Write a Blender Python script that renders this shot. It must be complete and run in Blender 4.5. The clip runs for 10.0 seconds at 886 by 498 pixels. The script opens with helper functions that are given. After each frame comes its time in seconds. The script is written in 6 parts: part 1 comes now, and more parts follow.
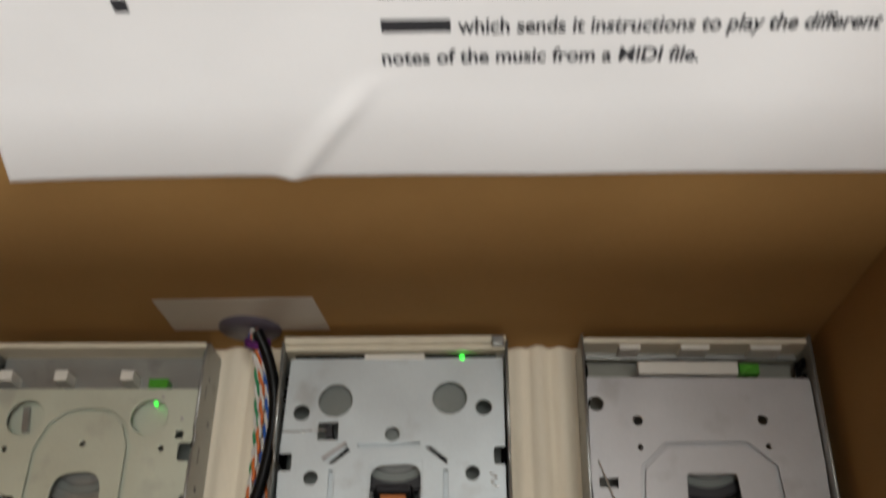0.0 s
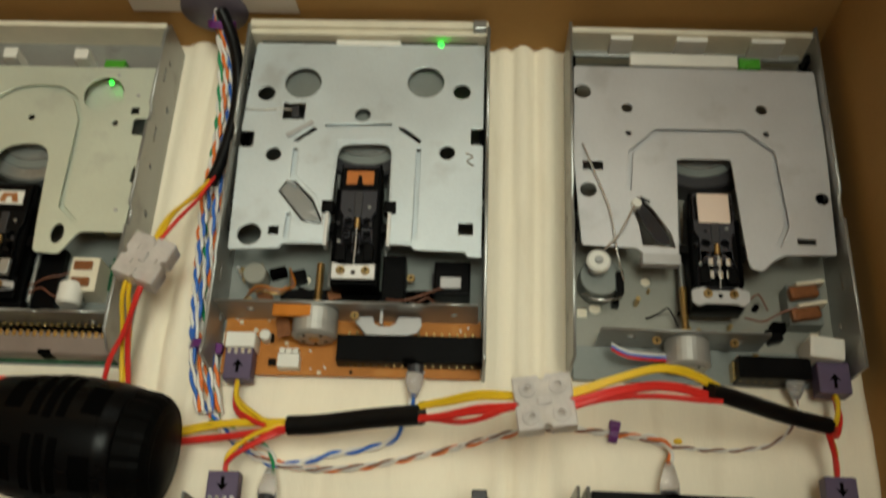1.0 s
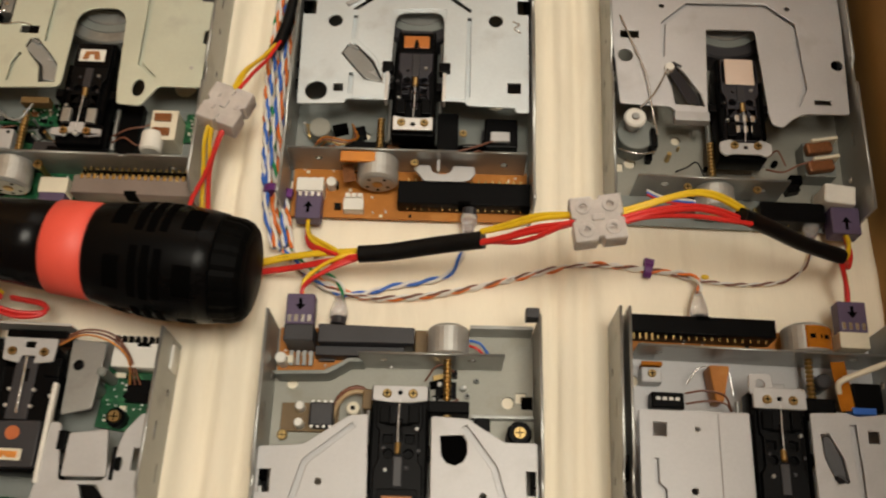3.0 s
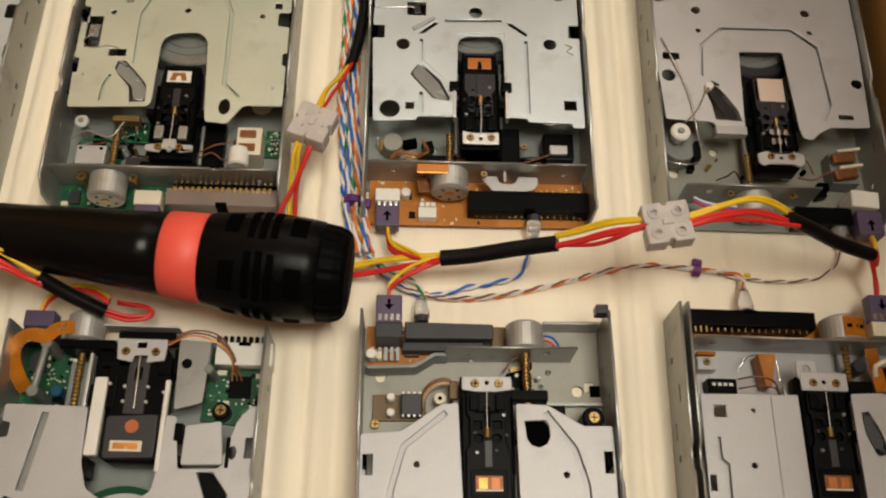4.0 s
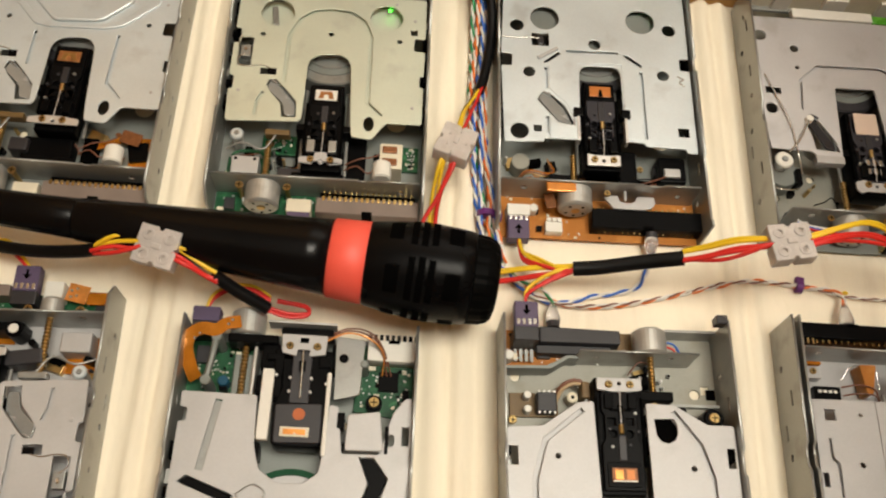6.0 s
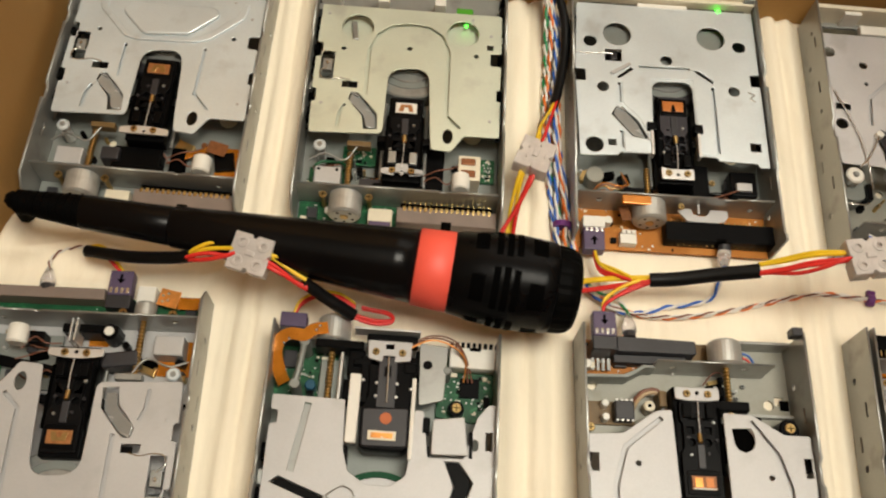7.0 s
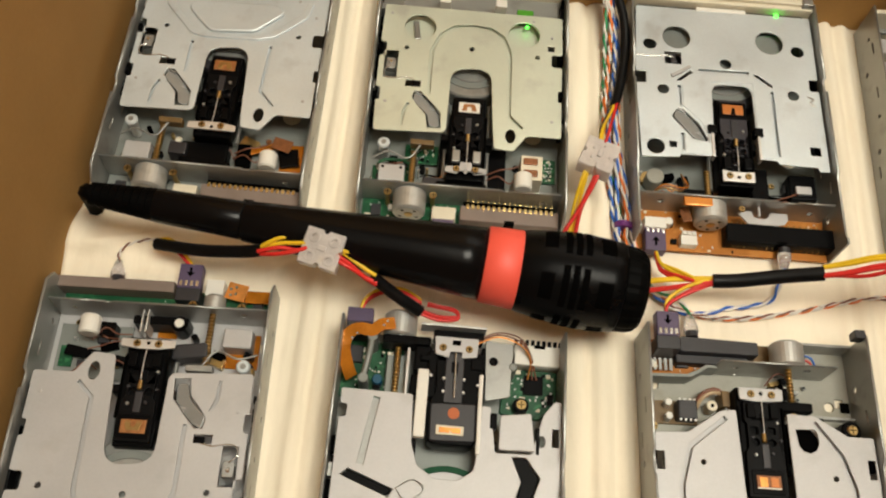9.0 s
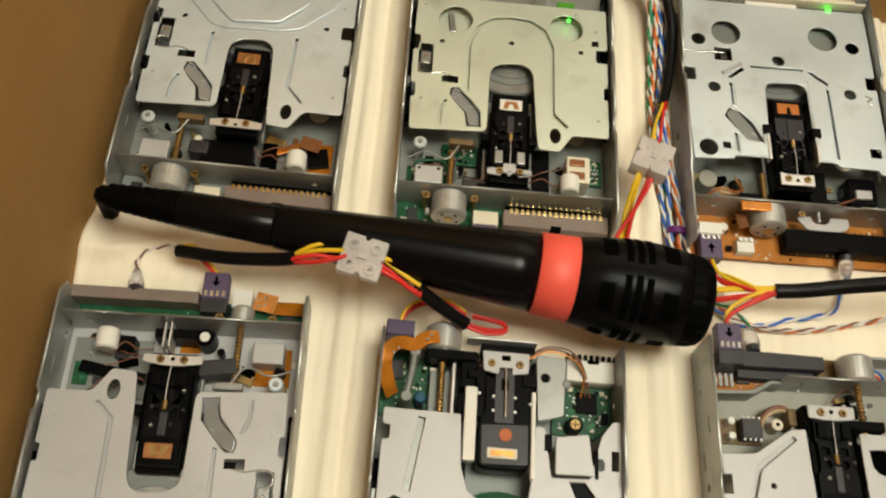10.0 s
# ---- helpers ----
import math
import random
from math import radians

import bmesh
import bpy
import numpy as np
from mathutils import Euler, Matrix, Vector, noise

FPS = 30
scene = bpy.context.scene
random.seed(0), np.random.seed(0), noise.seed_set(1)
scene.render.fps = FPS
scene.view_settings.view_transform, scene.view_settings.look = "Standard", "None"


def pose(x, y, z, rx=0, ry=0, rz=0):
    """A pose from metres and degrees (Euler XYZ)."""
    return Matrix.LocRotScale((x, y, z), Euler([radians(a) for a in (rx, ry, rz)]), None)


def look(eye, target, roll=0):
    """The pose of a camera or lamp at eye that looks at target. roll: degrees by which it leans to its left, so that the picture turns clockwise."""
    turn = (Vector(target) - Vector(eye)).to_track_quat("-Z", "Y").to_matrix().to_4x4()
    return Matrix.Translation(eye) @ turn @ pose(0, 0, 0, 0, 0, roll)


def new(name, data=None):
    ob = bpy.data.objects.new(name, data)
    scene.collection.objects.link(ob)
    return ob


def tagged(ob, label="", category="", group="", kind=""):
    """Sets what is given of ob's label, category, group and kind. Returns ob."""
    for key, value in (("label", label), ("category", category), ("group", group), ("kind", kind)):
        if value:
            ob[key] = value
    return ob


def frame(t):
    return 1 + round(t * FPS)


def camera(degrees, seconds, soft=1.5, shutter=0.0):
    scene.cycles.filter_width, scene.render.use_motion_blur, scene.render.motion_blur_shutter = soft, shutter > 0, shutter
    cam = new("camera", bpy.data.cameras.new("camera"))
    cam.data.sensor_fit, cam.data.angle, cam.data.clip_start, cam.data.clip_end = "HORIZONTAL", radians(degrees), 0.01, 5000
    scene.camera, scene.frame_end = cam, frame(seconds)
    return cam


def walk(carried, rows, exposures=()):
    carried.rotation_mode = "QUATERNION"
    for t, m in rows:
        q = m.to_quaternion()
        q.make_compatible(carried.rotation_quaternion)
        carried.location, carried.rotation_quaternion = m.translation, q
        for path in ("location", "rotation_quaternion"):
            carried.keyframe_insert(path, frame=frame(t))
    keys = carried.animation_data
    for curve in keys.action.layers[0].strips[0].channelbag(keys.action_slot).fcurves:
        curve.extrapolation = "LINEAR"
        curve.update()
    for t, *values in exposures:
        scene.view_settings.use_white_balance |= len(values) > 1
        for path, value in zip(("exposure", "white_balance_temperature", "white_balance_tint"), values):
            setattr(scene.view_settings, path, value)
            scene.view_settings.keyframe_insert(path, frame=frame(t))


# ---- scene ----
cam = camera(50.7, 10.0, soft=2.1, shutter=0.35)
PATH = [
    (0, (0.03056, 0.05625, 0.41501), (0.01361, 0.29942, -0.02154), -3.83),
    (0.5, (0.04160, -0.00308, 0.37129), (0.01716, 0.24055, -0.06465), -4.21),
    (1, (0.04229, -0.02699, 0.33955), (0.02368, 0.18714, -0.11190), -2.97),
    (1.5, (0.04131, -0.04339, 0.31671), (0.02863, 0.15720, -0.14111), -1.28),
    (2, (0.03750, -0.05856, 0.31038), (0.02731, 0.13928, -0.14870), -0.01),
    (2.5, (0.03608, -0.07367, 0.32606), (0.02731, 0.12261, -0.13372), 0.80),
    (3, (0.01521, -0.08385, 0.35364), (0.00870, 0.11277, -0.10604), 0.42),
    (4.5, (-0.05425, -0.10609, 0.39049), (-0.02475, 0.10005, -0.06408), 9.12),
    (5, (-0.07033, -0.10744, 0.39815), (-0.03921, 0.10063, -0.05543), 9.85),
    (5.5, (-0.08719, -0.11509, 0.40447), (-0.05821, 0.09493, -0.04836), 9.83),
    (7, (-0.13138, -0.12654, 0.41869), (-0.11751, 0.08940, -0.03206), 7.14),
    (7.5, (-0.14378, -0.12868, 0.42062), (-0.13411, 0.08815, -0.02981), 6.41),
    (8, (-0.14967, -0.13085, 0.42220), (-0.14054, 0.08643, -0.02803), 6.36),
    (8.5, (-0.15440, -0.13194, 0.42262), (-0.14412, 0.08635, -0.02710), 6.79),
    (9, (-0.15849, -0.13217, 0.42044), (-0.14869, 0.08483, -0.02991), 7.01),
    (9.5, (-0.16649, -0.13025, 0.41144), (-0.15851, 0.08094, -0.04170), 6.34),
    (10, (-0.18805, -0.11831, 0.39172), (-0.16607, 0.10032, -0.05741), 9.92),
]
EXPOSURES = [(0.0, -1.36, 5700, 8), (0.4, -0.58, 6300, -2), (1.0, -0.7, 6000, -6), (1.6, -0.5, 6200, -3), (2.5, -0.5, 6400, 6), (3.2, -0.44, 6400, 8), (4.3, -0.44, 6300, 8), (5.0, -0.16, 6400, 8), (6.8, -0.09, 6300, 6), (9.6, -0.12, 6300, 4), (10.0, -0.14, 6300, 0)]
walk(cam, [(t, look(eye, target, roll)) for t, eye, target, roll in PATH], EXPOSURES)

# ---- light: a ceiling lamp and an added front lamp in a closed room ----
world = bpy.data.worlds.new("world")
scene.world = world
world.use_nodes = True
world.node_tree.nodes["Background"].inputs[0].default_value = (1.0, 0.86, 0.68, 1)
world.node_tree.nodes["Background"].inputs[1].default_value = 0.0


def area_lamp(name, eye, target, sx, sy, watts, color):
    data = bpy.data.lights.new(name, "AREA")
    data.shape, data.size, data.size_y, data.energy, data.color = "RECTANGLE", sx, sy, watts, color
    ob = new(name, data)
    ob.matrix_world = look(eye, target)
    return ob


area_lamp("unseen_lamp_light", (0.28, -0.16, 1.83), (0.28, -0.16, 0), 0.8, 0.6, 35.0, (1.0, 0.91, 0.77))
# front light with no known fitting, added to brighten the printed sheet
area_lamp("unseen_lamp_light", (0.0, -1.70, 1.55), (0.0, 0.23, 0.25), 1.0, 0.35, 110.0, (1.0, 0.91, 0.79))


# ---- materials ----
def mat(name, color, rough=0.5, metal=0.0, var=0.12, scale=60.0, bump=0.05, fine=900.0, spec=0.5, emit=0.0, trans=0.0,
        alpha=1.0, coat=0.0, stain=None, rvar=0.1, stretch=(1, 1, 1)):
    m = bpy.data.materials.new(name)
    m.use_nodes = True
    nt = m.node_tree
    n, l = nt.nodes, nt.links
    b = n["Principled BSDF"]
    b.inputs["Metallic"].default_value = metal
    b.inputs["Specular IOR Level"].default_value = spec
    b.inputs["Transmission Weight"].default_value = trans
    b.inputs["Alpha"].default_value = alpha
    b.inputs["Coat Weight"].default_value = coat
    tc, mp = n.new("ShaderNodeTexCoord"), n.new("ShaderNodeMapping")
    mp.inputs["Scale"].default_value = stretch
    l.new(tc.outputs["Object"], mp.inputs["Vector"])
    big, small = n.new("ShaderNodeTexNoise"), n.new("ShaderNodeTexNoise")
    for node, s, d in ((big, scale, 4), (small, fine, 3)):
        node.inputs["Scale"].default_value, node.inputs["Detail"].default_value = s, d
        l.new(mp.outputs[0], node.inputs["Vector"])
    add = n.new("ShaderNodeMath")
    add.operation = "MULTIPLY_ADD"
    l.new(small.outputs[0], add.inputs[0])
    add.inputs[1].default_value = 0.35
    l.new(big.outputs[0], add.inputs[2])
    ramp = n.new("ShaderNodeMapRange")
    ramp.inputs[1].default_value, ramp.inputs[2].default_value = 0.4, 0.95
    ramp.inputs[3].default_value, ramp.inputs[4].default_value = 1 - var, 1 + var
    l.new(add.outputs[0], ramp.inputs[0])
    mul = n.new("ShaderNodeVectorMath")
    mul.operation = "SCALE"
    mul.inputs[0].default_value = color
    l.new(ramp.outputs[0], mul.inputs["Scale"])
    out = mul.outputs[0]
    if stain:
        mix, spots, cut = n.new("ShaderNodeMix"), n.new("ShaderNodeTexNoise"), n.new("ShaderNodeMapRange")
        mix.data_type = "RGBA"
        spots.inputs["Scale"].default_value, spots.inputs["Detail"].default_value = stain[1], 6
        l.new(mp.outputs[0], spots.inputs["Vector"])
        cut.inputs[1].default_value, cut.inputs[2].default_value = stain[2], stain[2] + 0.12
        cut.inputs[4].default_value = stain[3]
        l.new(spots.outputs[0], cut.inputs[0])
        l.new(cut.outputs[0], mix.inputs[0])
        l.new(out, mix.inputs[6])
        mix.inputs[7].default_value = (*stain[0], 1)
        out = mix.outputs[2]
    l.new(out, b.inputs["Base Color"])
    rr = n.new("ShaderNodeMapRange")
    rr.inputs[3].default_value, rr.inputs[4].default_value = max(0.03, rough - rvar), min(1, rough + rvar)
    l.new(big.outputs[0], rr.inputs[0])
    l.new(rr.outputs[0], b.inputs["Roughness"])
    if bump:
        bp = n.new("ShaderNodeBump")
        bp.inputs["Strength"].default_value, bp.inputs["Distance"].default_value = bump, 0.001
        l.new(add.outputs[0], bp.inputs["Height"])
        l.new(bp.outputs[0], b.inputs["Normal"])
    if emit:
        b.inputs["Emission Color"].default_value = (*color, 1)
        b.inputs["Emission Strength"].default_value = emit
    return m


SMUDGE = ((0.34, 0.33, 0.31), 45.0, 0.58, 0.35)
# plate tints hold the tone each sheet takes from reflections at its viewing angle
STEEL = mat("zinc_steel", (0.655, 0.715, 0.745), 0.40, 0.45, 0.09, 35, 0.03, stain=SMUDGE)
STEEL_WARM = mat("zinc_steel_warm", (0.625, 0.665, 0.555), 0.42, 0.4, 0.08, 35, 0.03, stain=SMUDGE)
STEEL_MAUVE = mat("zinc_steel_mauve", (0.60, 0.60, 0.615), 0.42, 0.4, 0.08, 35, 0.03, stain=SMUDGE)
STEEL_PALE = mat("zinc_steel_pale", (0.465, 0.46, 0.46), 0.46, 0.25, 0.09, 35, 0.03, stain=SMUDGE)
CHASSIS = mat("chassis_steel", (0.36, 0.365, 0.35), 0.40, 0.65, 0.12, 40, 0.05, stain=((0.2, 0.19, 0.17), 60.0, 0.56, 0.5))
PAN = mat("chassis_pan_steel", (0.225, 0.24, 0.225), 0.5, 0.35, 0.12, 40, 0.04, stain=SMUDGE)
PAN_PALE = mat("pale_pan_steel", (0.30, 0.295, 0.255), 0.5, 0.3, 0.12, 40, 0.04, stain=((0.22, 0.20, 0.15), 55.0, 0.55, 0.5))
MOTOR = mat("motor_can_steel", (0.50, 0.50, 0.475), 0.42, 0.6, 0.12, 120, 0.05, stain=((0.30, 0.29, 0.26), 90.0, 0.55, 0.5))
FOIL = mat("dull_copper_film", (0.42, 0.19, 0.07), 0.35, 0.5, 0.3, 400, 0.06)
CHROME = mat("bright_steel", (0.72, 0.71, 0.68), 0.25, 0.9, 0.06, 90, 0.02)
BLACK = mat("black_plastic", (0.0022, 0.0022, 0.0025), 0.38, 0, 0.25, 80, 0.06, spec=0.07)
GREY_DARK = mat("dark_grey_plastic", (0.024, 0.023, 0.027), 0.45, 0, 0.2, 80, 0.06)
PURPLE = mat("violet_plastic", (0.085, 0.058, 0.115), 0.5, 0, 0.15, 80, 0.06)
PURPLE_TIE = mat("purple_tie_plastic", (0.12, 0.02, 0.16), 0.45, 0, 0.15, 80, 0.05)
TAUPE = mat("taupe_plastic", (0.20, 0.155, 0.13), 0.5, 0, 0.12, 80, 0.05)
WHITE = mat("white_plastic", (0.74, 0.72, 0.66), 0.42, 0, 0.06, 80, 0.03)
CREAM = mat("cream_plastic", (0.70, 0.64, 0.50), 0.45, 0, 0.08, 80, 0.03)
BRASS = mat("brass", (0.46, 0.32, 0.13), 0.32, 0.95, 0.12, 120, 0.04)
GOLD = mat("gold_pin", (0.60, 0.46, 0.20), 0.25, 0.95, 0.1, 120, 0.02)
COPPER = mat("copper_foil", (0.80, 0.33, 0.08), 0.32, 0.6, 0.2, 300, 0.05)
AMBER = mat("amber_film", (0.50, 0.175, 0.016), 0.16, 0.3, 0.25, 120, 0.05)
PCB_O = mat("brown_board", (0.44, 0.165, 0.028), 0.45, 0, 0.18, 90, 0.05, spec=0.3, stain=((0.56, 0.25, 0.06), 160.0, 0.55, 0.5))
PCB_G = mat("green_board", (0.010, 0.075, 0.030), 0.4, 0, 0.25, 160, 0.06, spec=0.35, stain=((0.045, 0.20, 0.075), 320.0, 0.56, 0.8))
RED = mat("red_wire", (0.62, 0.025, 0.02), 0.4, 0, 0.12, 80, 0.02)
YELLOW = mat("yellow_wire", (0.78, 0.52, 0.02), 0.4, 0, 0.1, 80, 0.02)
SLEEVE = mat("black_sleeve", (0.004, 0.004, 0.0044), 0.4, 0, 0.25, 150, 0.08, spec=0.2)
BLUE = mat("blue_wire", (0.03, 0.13, 0.52), 0.4, 0, 0.12, 80, 0.02)
ORANGE = mat("orange_wire", (0.72, 0.17, 0.02), 0.4, 0, 0.12, 80, 0.02)
WIREW = mat("white_wire", (0.76, 0.73, 0.68), 0.4, 0, 0.08, 80, 0.02)
SATIN = mat("satin_steel", (0.70, 0.69, 0.67), 0.36, 0.6, 0.08, 90, 0.03)
COIL = mat("copper_winding", (0.22, 0.085, 0.03), 0.4, 0.4, 0.25, 500, 0.15)
GREEN = mat("green_wire", (0.02, 0.28, 0.10), 0.4, 0, 0.12, 80, 0.02)
BROWN = mat("brown_wire", (0.18, 0.07, 0.04), 0.4, 0, 0.12, 80, 0.02)
NYLON = mat("natural_nylon", (0.76, 0.71, 0.68), 0.32, 0, 0.16, 160, 0.25, trans=0.45)
OLIVE = mat("olive_brown_board", (0.15, 0.09, 0.03), 0.5, 0, 0.2, 120, 0.05)
TANFILM = mat("tan_film", (0.42, 0.30, 0.17), 0.3, 0, 0.15, 120, 0.04)
DEEPGREEN = mat("dark_green_lacquer", (0.005, 0.06, 0.024), 0.5, 0, 0.15, 80, 0.04, spec=0.15)
CLEAR = mat("clear_sleeve", (0.86, 0.84, 0.84), 0.18, 0, 0.05, 80, 0.02, trans=0.75)
CARD = mat("cardboard", (0.36, 0.205, 0.068), 0.82, 0, 0.09, 14, 0.05, 420, spec=0.2, stain=((0.31, 0.17, 0.052), 9.0, 0.5, 0.5))
CLOTH = mat("cream_cloth", (0.90, 0.815, 0.655), 0.9, 0, 0.05, 60, 0.3, 1500, spec=0.1, stretch=(1, 0.16, 1),
            stain=((0.70, 0.60, 0.44), 95.0, 0.54, 0.25))
PAPER = mat("white_paper", (0.86, 0.85, 0.84), 0.75, 0, 0.03, 20, 0.05, spec=0.25)
INK = mat("black_ink", (0.03, 0.03, 0.035), 0.7, 0, 0.1, 200, 0)
TAPE = mat("frosted_tape", (0.50, 0.44, 0.36), 0.35, 0, 0.06, 50, 0.05)
MIC = mat("microphone_black", (0.0030, 0.0030, 0.0034), 0.24, 0, 0.25, 25, 0.02, rvar=0.05, spec=0.16)
MICHEAD = mat("microphone_head_black", (0.0028, 0.0028, 0.0031), 0.28, 0, 0.2, 60, 0.03, rvar=0.06, spec=0.09)
# near-black for the shade in slots, holes and gaps, and for small black parts
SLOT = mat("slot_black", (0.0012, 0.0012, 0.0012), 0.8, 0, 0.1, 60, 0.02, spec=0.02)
BAND = mat("coral_red_band", (0.84, 0.105, 0.07), 0.5, 0, 0.06, 60, 0.02)
RUBBER = mat("black_rubber", (0.0022, 0.0022, 0.0022), 0.5, 0, 0.2, 100, 0.06, spec=0.03)
LED = mat("green_led_lit", (0.10, 1.0, 0.05), 0.3, 0, 0, 50, 0, emit=5.0)
LEDG = mat("green_clear_plastic", (0.12, 0.45, 0.04), 0.25, 0, 0.1, 80, 0.02, trans=0.3)
GLASSY = mat("polished_lever_steel", (0.37, 0.385, 0.385), 0.26, 0.45, 0.15, 60, 0.03)
ROOMW = mat("room_paint", (0.36, 0.32, 0.27), 0.85, 0, 0.04, 2, 0.02, 60)
WOOD = mat("table_wood", (0.34, 0.20, 0.10), 0.5, 0, 0.2, 8, 0.05, 90, stretch=(1, 8, 1))
VIOLET_CAP = mat("smoky_violet_plastic", (0.10, 0.085, 0.11), 0.4, 0, 0.15, 60, 0.05)
DOT = mat("rust_red_dot", (0.42, 0.11, 0.03), 0.6, 0, 0.2, 200, 0.03)


# ---- mesh helpers; drives are drawn in millimetres ----
def part(name, bm, material, parent=None, label="", smooth=False, kind=""):
    me = bpy.data.meshes.new(name)
    bm.to_mesh(me)
    bm.free()
    me.materials.append(material)
    if smooth:
        for p in me.polygons:
            p.use_smooth = True
    ob = new(name, me)
    ob.parent = parent
    if label or kind:
        tagged(ob, label, kind=kind)
    return ob


def add_box(bm, x0, x1, y0, y1, z0, z1, bevel=0.0):
    out = bmesh.ops.create_cube(bm, size=1.0)["verts"]
    bmesh.ops.scale(bm, vec=(x1 - x0, y1 - y0, z1 - z0), verts=out)
    bmesh.ops.translate(bm, vec=((x0 + x1) / 2, (y0 + y1) / 2, (z0 + z1) / 2), verts=out)
    if bevel:
        edges = list({e for v in out for e in v.link_edges})
        bmesh.ops.bevel(bm, geom=edges, offset=bevel, segments=2, affect="EDGES", profile=0.5)


def box(name, dims, material, parent, bevel=0.0, label="", mm=True, turn=0.0):
    """A bevelled block; turn is about its own middle, in degrees."""
    k = 0.001 if mm else 1.0
    x0, x1, y0, y1, z0, z1 = (v * k for v in dims)
    bm = bmesh.new()
    add_box(bm, x0, x1, y0, y1, z0, z1, bevel * k)
    if turn:
        bmesh.ops.rotate(bm, cent=((x0 + x1) / 2, (y0 + y1) / 2, 0), matrix=Matrix.Rotation(radians(turn), 3, "Z"), verts=bm.verts)
    return part(name, bm, material, parent, label)


def add_cyl(bm, p0, p1, r0, r1=None, seg=20):
    p0, p1 = Vector(p0), Vector(p1)
    way = p1 - p0
    turn = way.to_track_quat("Z", "Y").to_matrix().to_4x4()
    bmesh.ops.create_cone(bm, cap_ends=True, segments=seg, radius1=r0, radius2=r0 if r1 is None else r1, depth=way.length,
                          matrix=Matrix.Translation((p0 + p1) / 2) @ turn)


def lathe(bm, p0, p1, profile, seg=32):
    """Rings of (distance along, radius) about the line from p0 towards p1."""
    p0, way = Vector(p0), (Vector(p1) - Vector(p0)).normalized()
    q = way.to_track_quat("Z", "Y")
    a, b = q @ Vector((1, 0, 0)), q @ Vector((0, 1, 0))
    rings = []
    for s, r in profile:
        rings.append([bm.verts.new(p0 + way * s + (a * math.cos(2 * math.pi * k / seg) + b * math.sin(2 * math.pi * k / seg)) * r) for k in range(seg)])
    for lo, hi in zip(rings, rings[1:]):
        for k in range(seg):
            bm.faces.new((lo[k], lo[(k + 1) % seg], hi[(k + 1) % seg], hi[k]))
    bm.faces.new(rings[0][::-1])
    bm.faces.new(rings[-1])


def cyl(name, p0, p1, r, material, parent, label="", seg=20, bevel=0.4):
    """A round part in millimetres with softened rims."""
    bm = bmesh.new()
    p0, p1 = Vector(p0) * 0.001, Vector(p1) * 0.001
    r, b, n = r * 0.001, min(bevel, r * 0.4) * 0.001, (p1 - p0).length
    b = min(b, n * 0.3)
    lathe(bm, p0, p1, [(0, r - b), (b, r), (n - b, r), (n, r - b)], seg)
    ob = part(name, bm, material, parent, label, smooth=False)
    return ob


def rounded(points, r):
    """The outline with its corners cut round."""
    out, n = [], len(points)
    for k in range(n):
        a, b, c = Vector(points[k - 1]), Vector(points[k]), Vector(points[(k + 1) % n])
        u, v = a - b, c - b
        q = min(r, u.length * 0.45, v.length * 0.45)
        p0, p1 = b + u.normalized() * q, b + v.normalized() * q
        for s in (0, 0.25, 0.5, 0.75, 1):
            out.append(p0 * (1 - s) ** 2 + b * 2 * s * (1 - s) + p1 * s * s)
    return out


def disc(x, y, r, n=20, ry=None):
    return [(x + r * math.cos(2 * math.pi * k / n), y + (ry or r) * math.sin(2 * math.pi * k / n)) for k in range(n)]


def rect(x0, x1, y0, y1):
    return [(x0, y0), (x1, y0), (x1, y1), (x0, y1)]


def curve_mesh(name, curve):
    ob = bpy.data.objects.new(name, curve)
    me = bpy.data.meshes.new_from_object(ob)
    bpy.data.objects.remove(ob)
    bpy.data.curves.remove(curve)
    return me


def stroke(points, w):
    """The outline of a band w wide along a broken line, mitred at its bends."""
    p = [Vector(q) for q in points]
    left, right = [], []
    for k, q in enumerate(p):
        a = (q - p[k - 1]).normalized() if k else (p[1] - q).normalized()
        b = (p[k + 1] - q).normalized() if k < len(p) - 1 else a
        t = (a + b).normalized()
        n = Vector((-t.y, t.x)) * (w / 2 / max(0.5, t.dot(a)))
        left.append(q + n)
        right.append(q - n)
    return left + right[::-1]


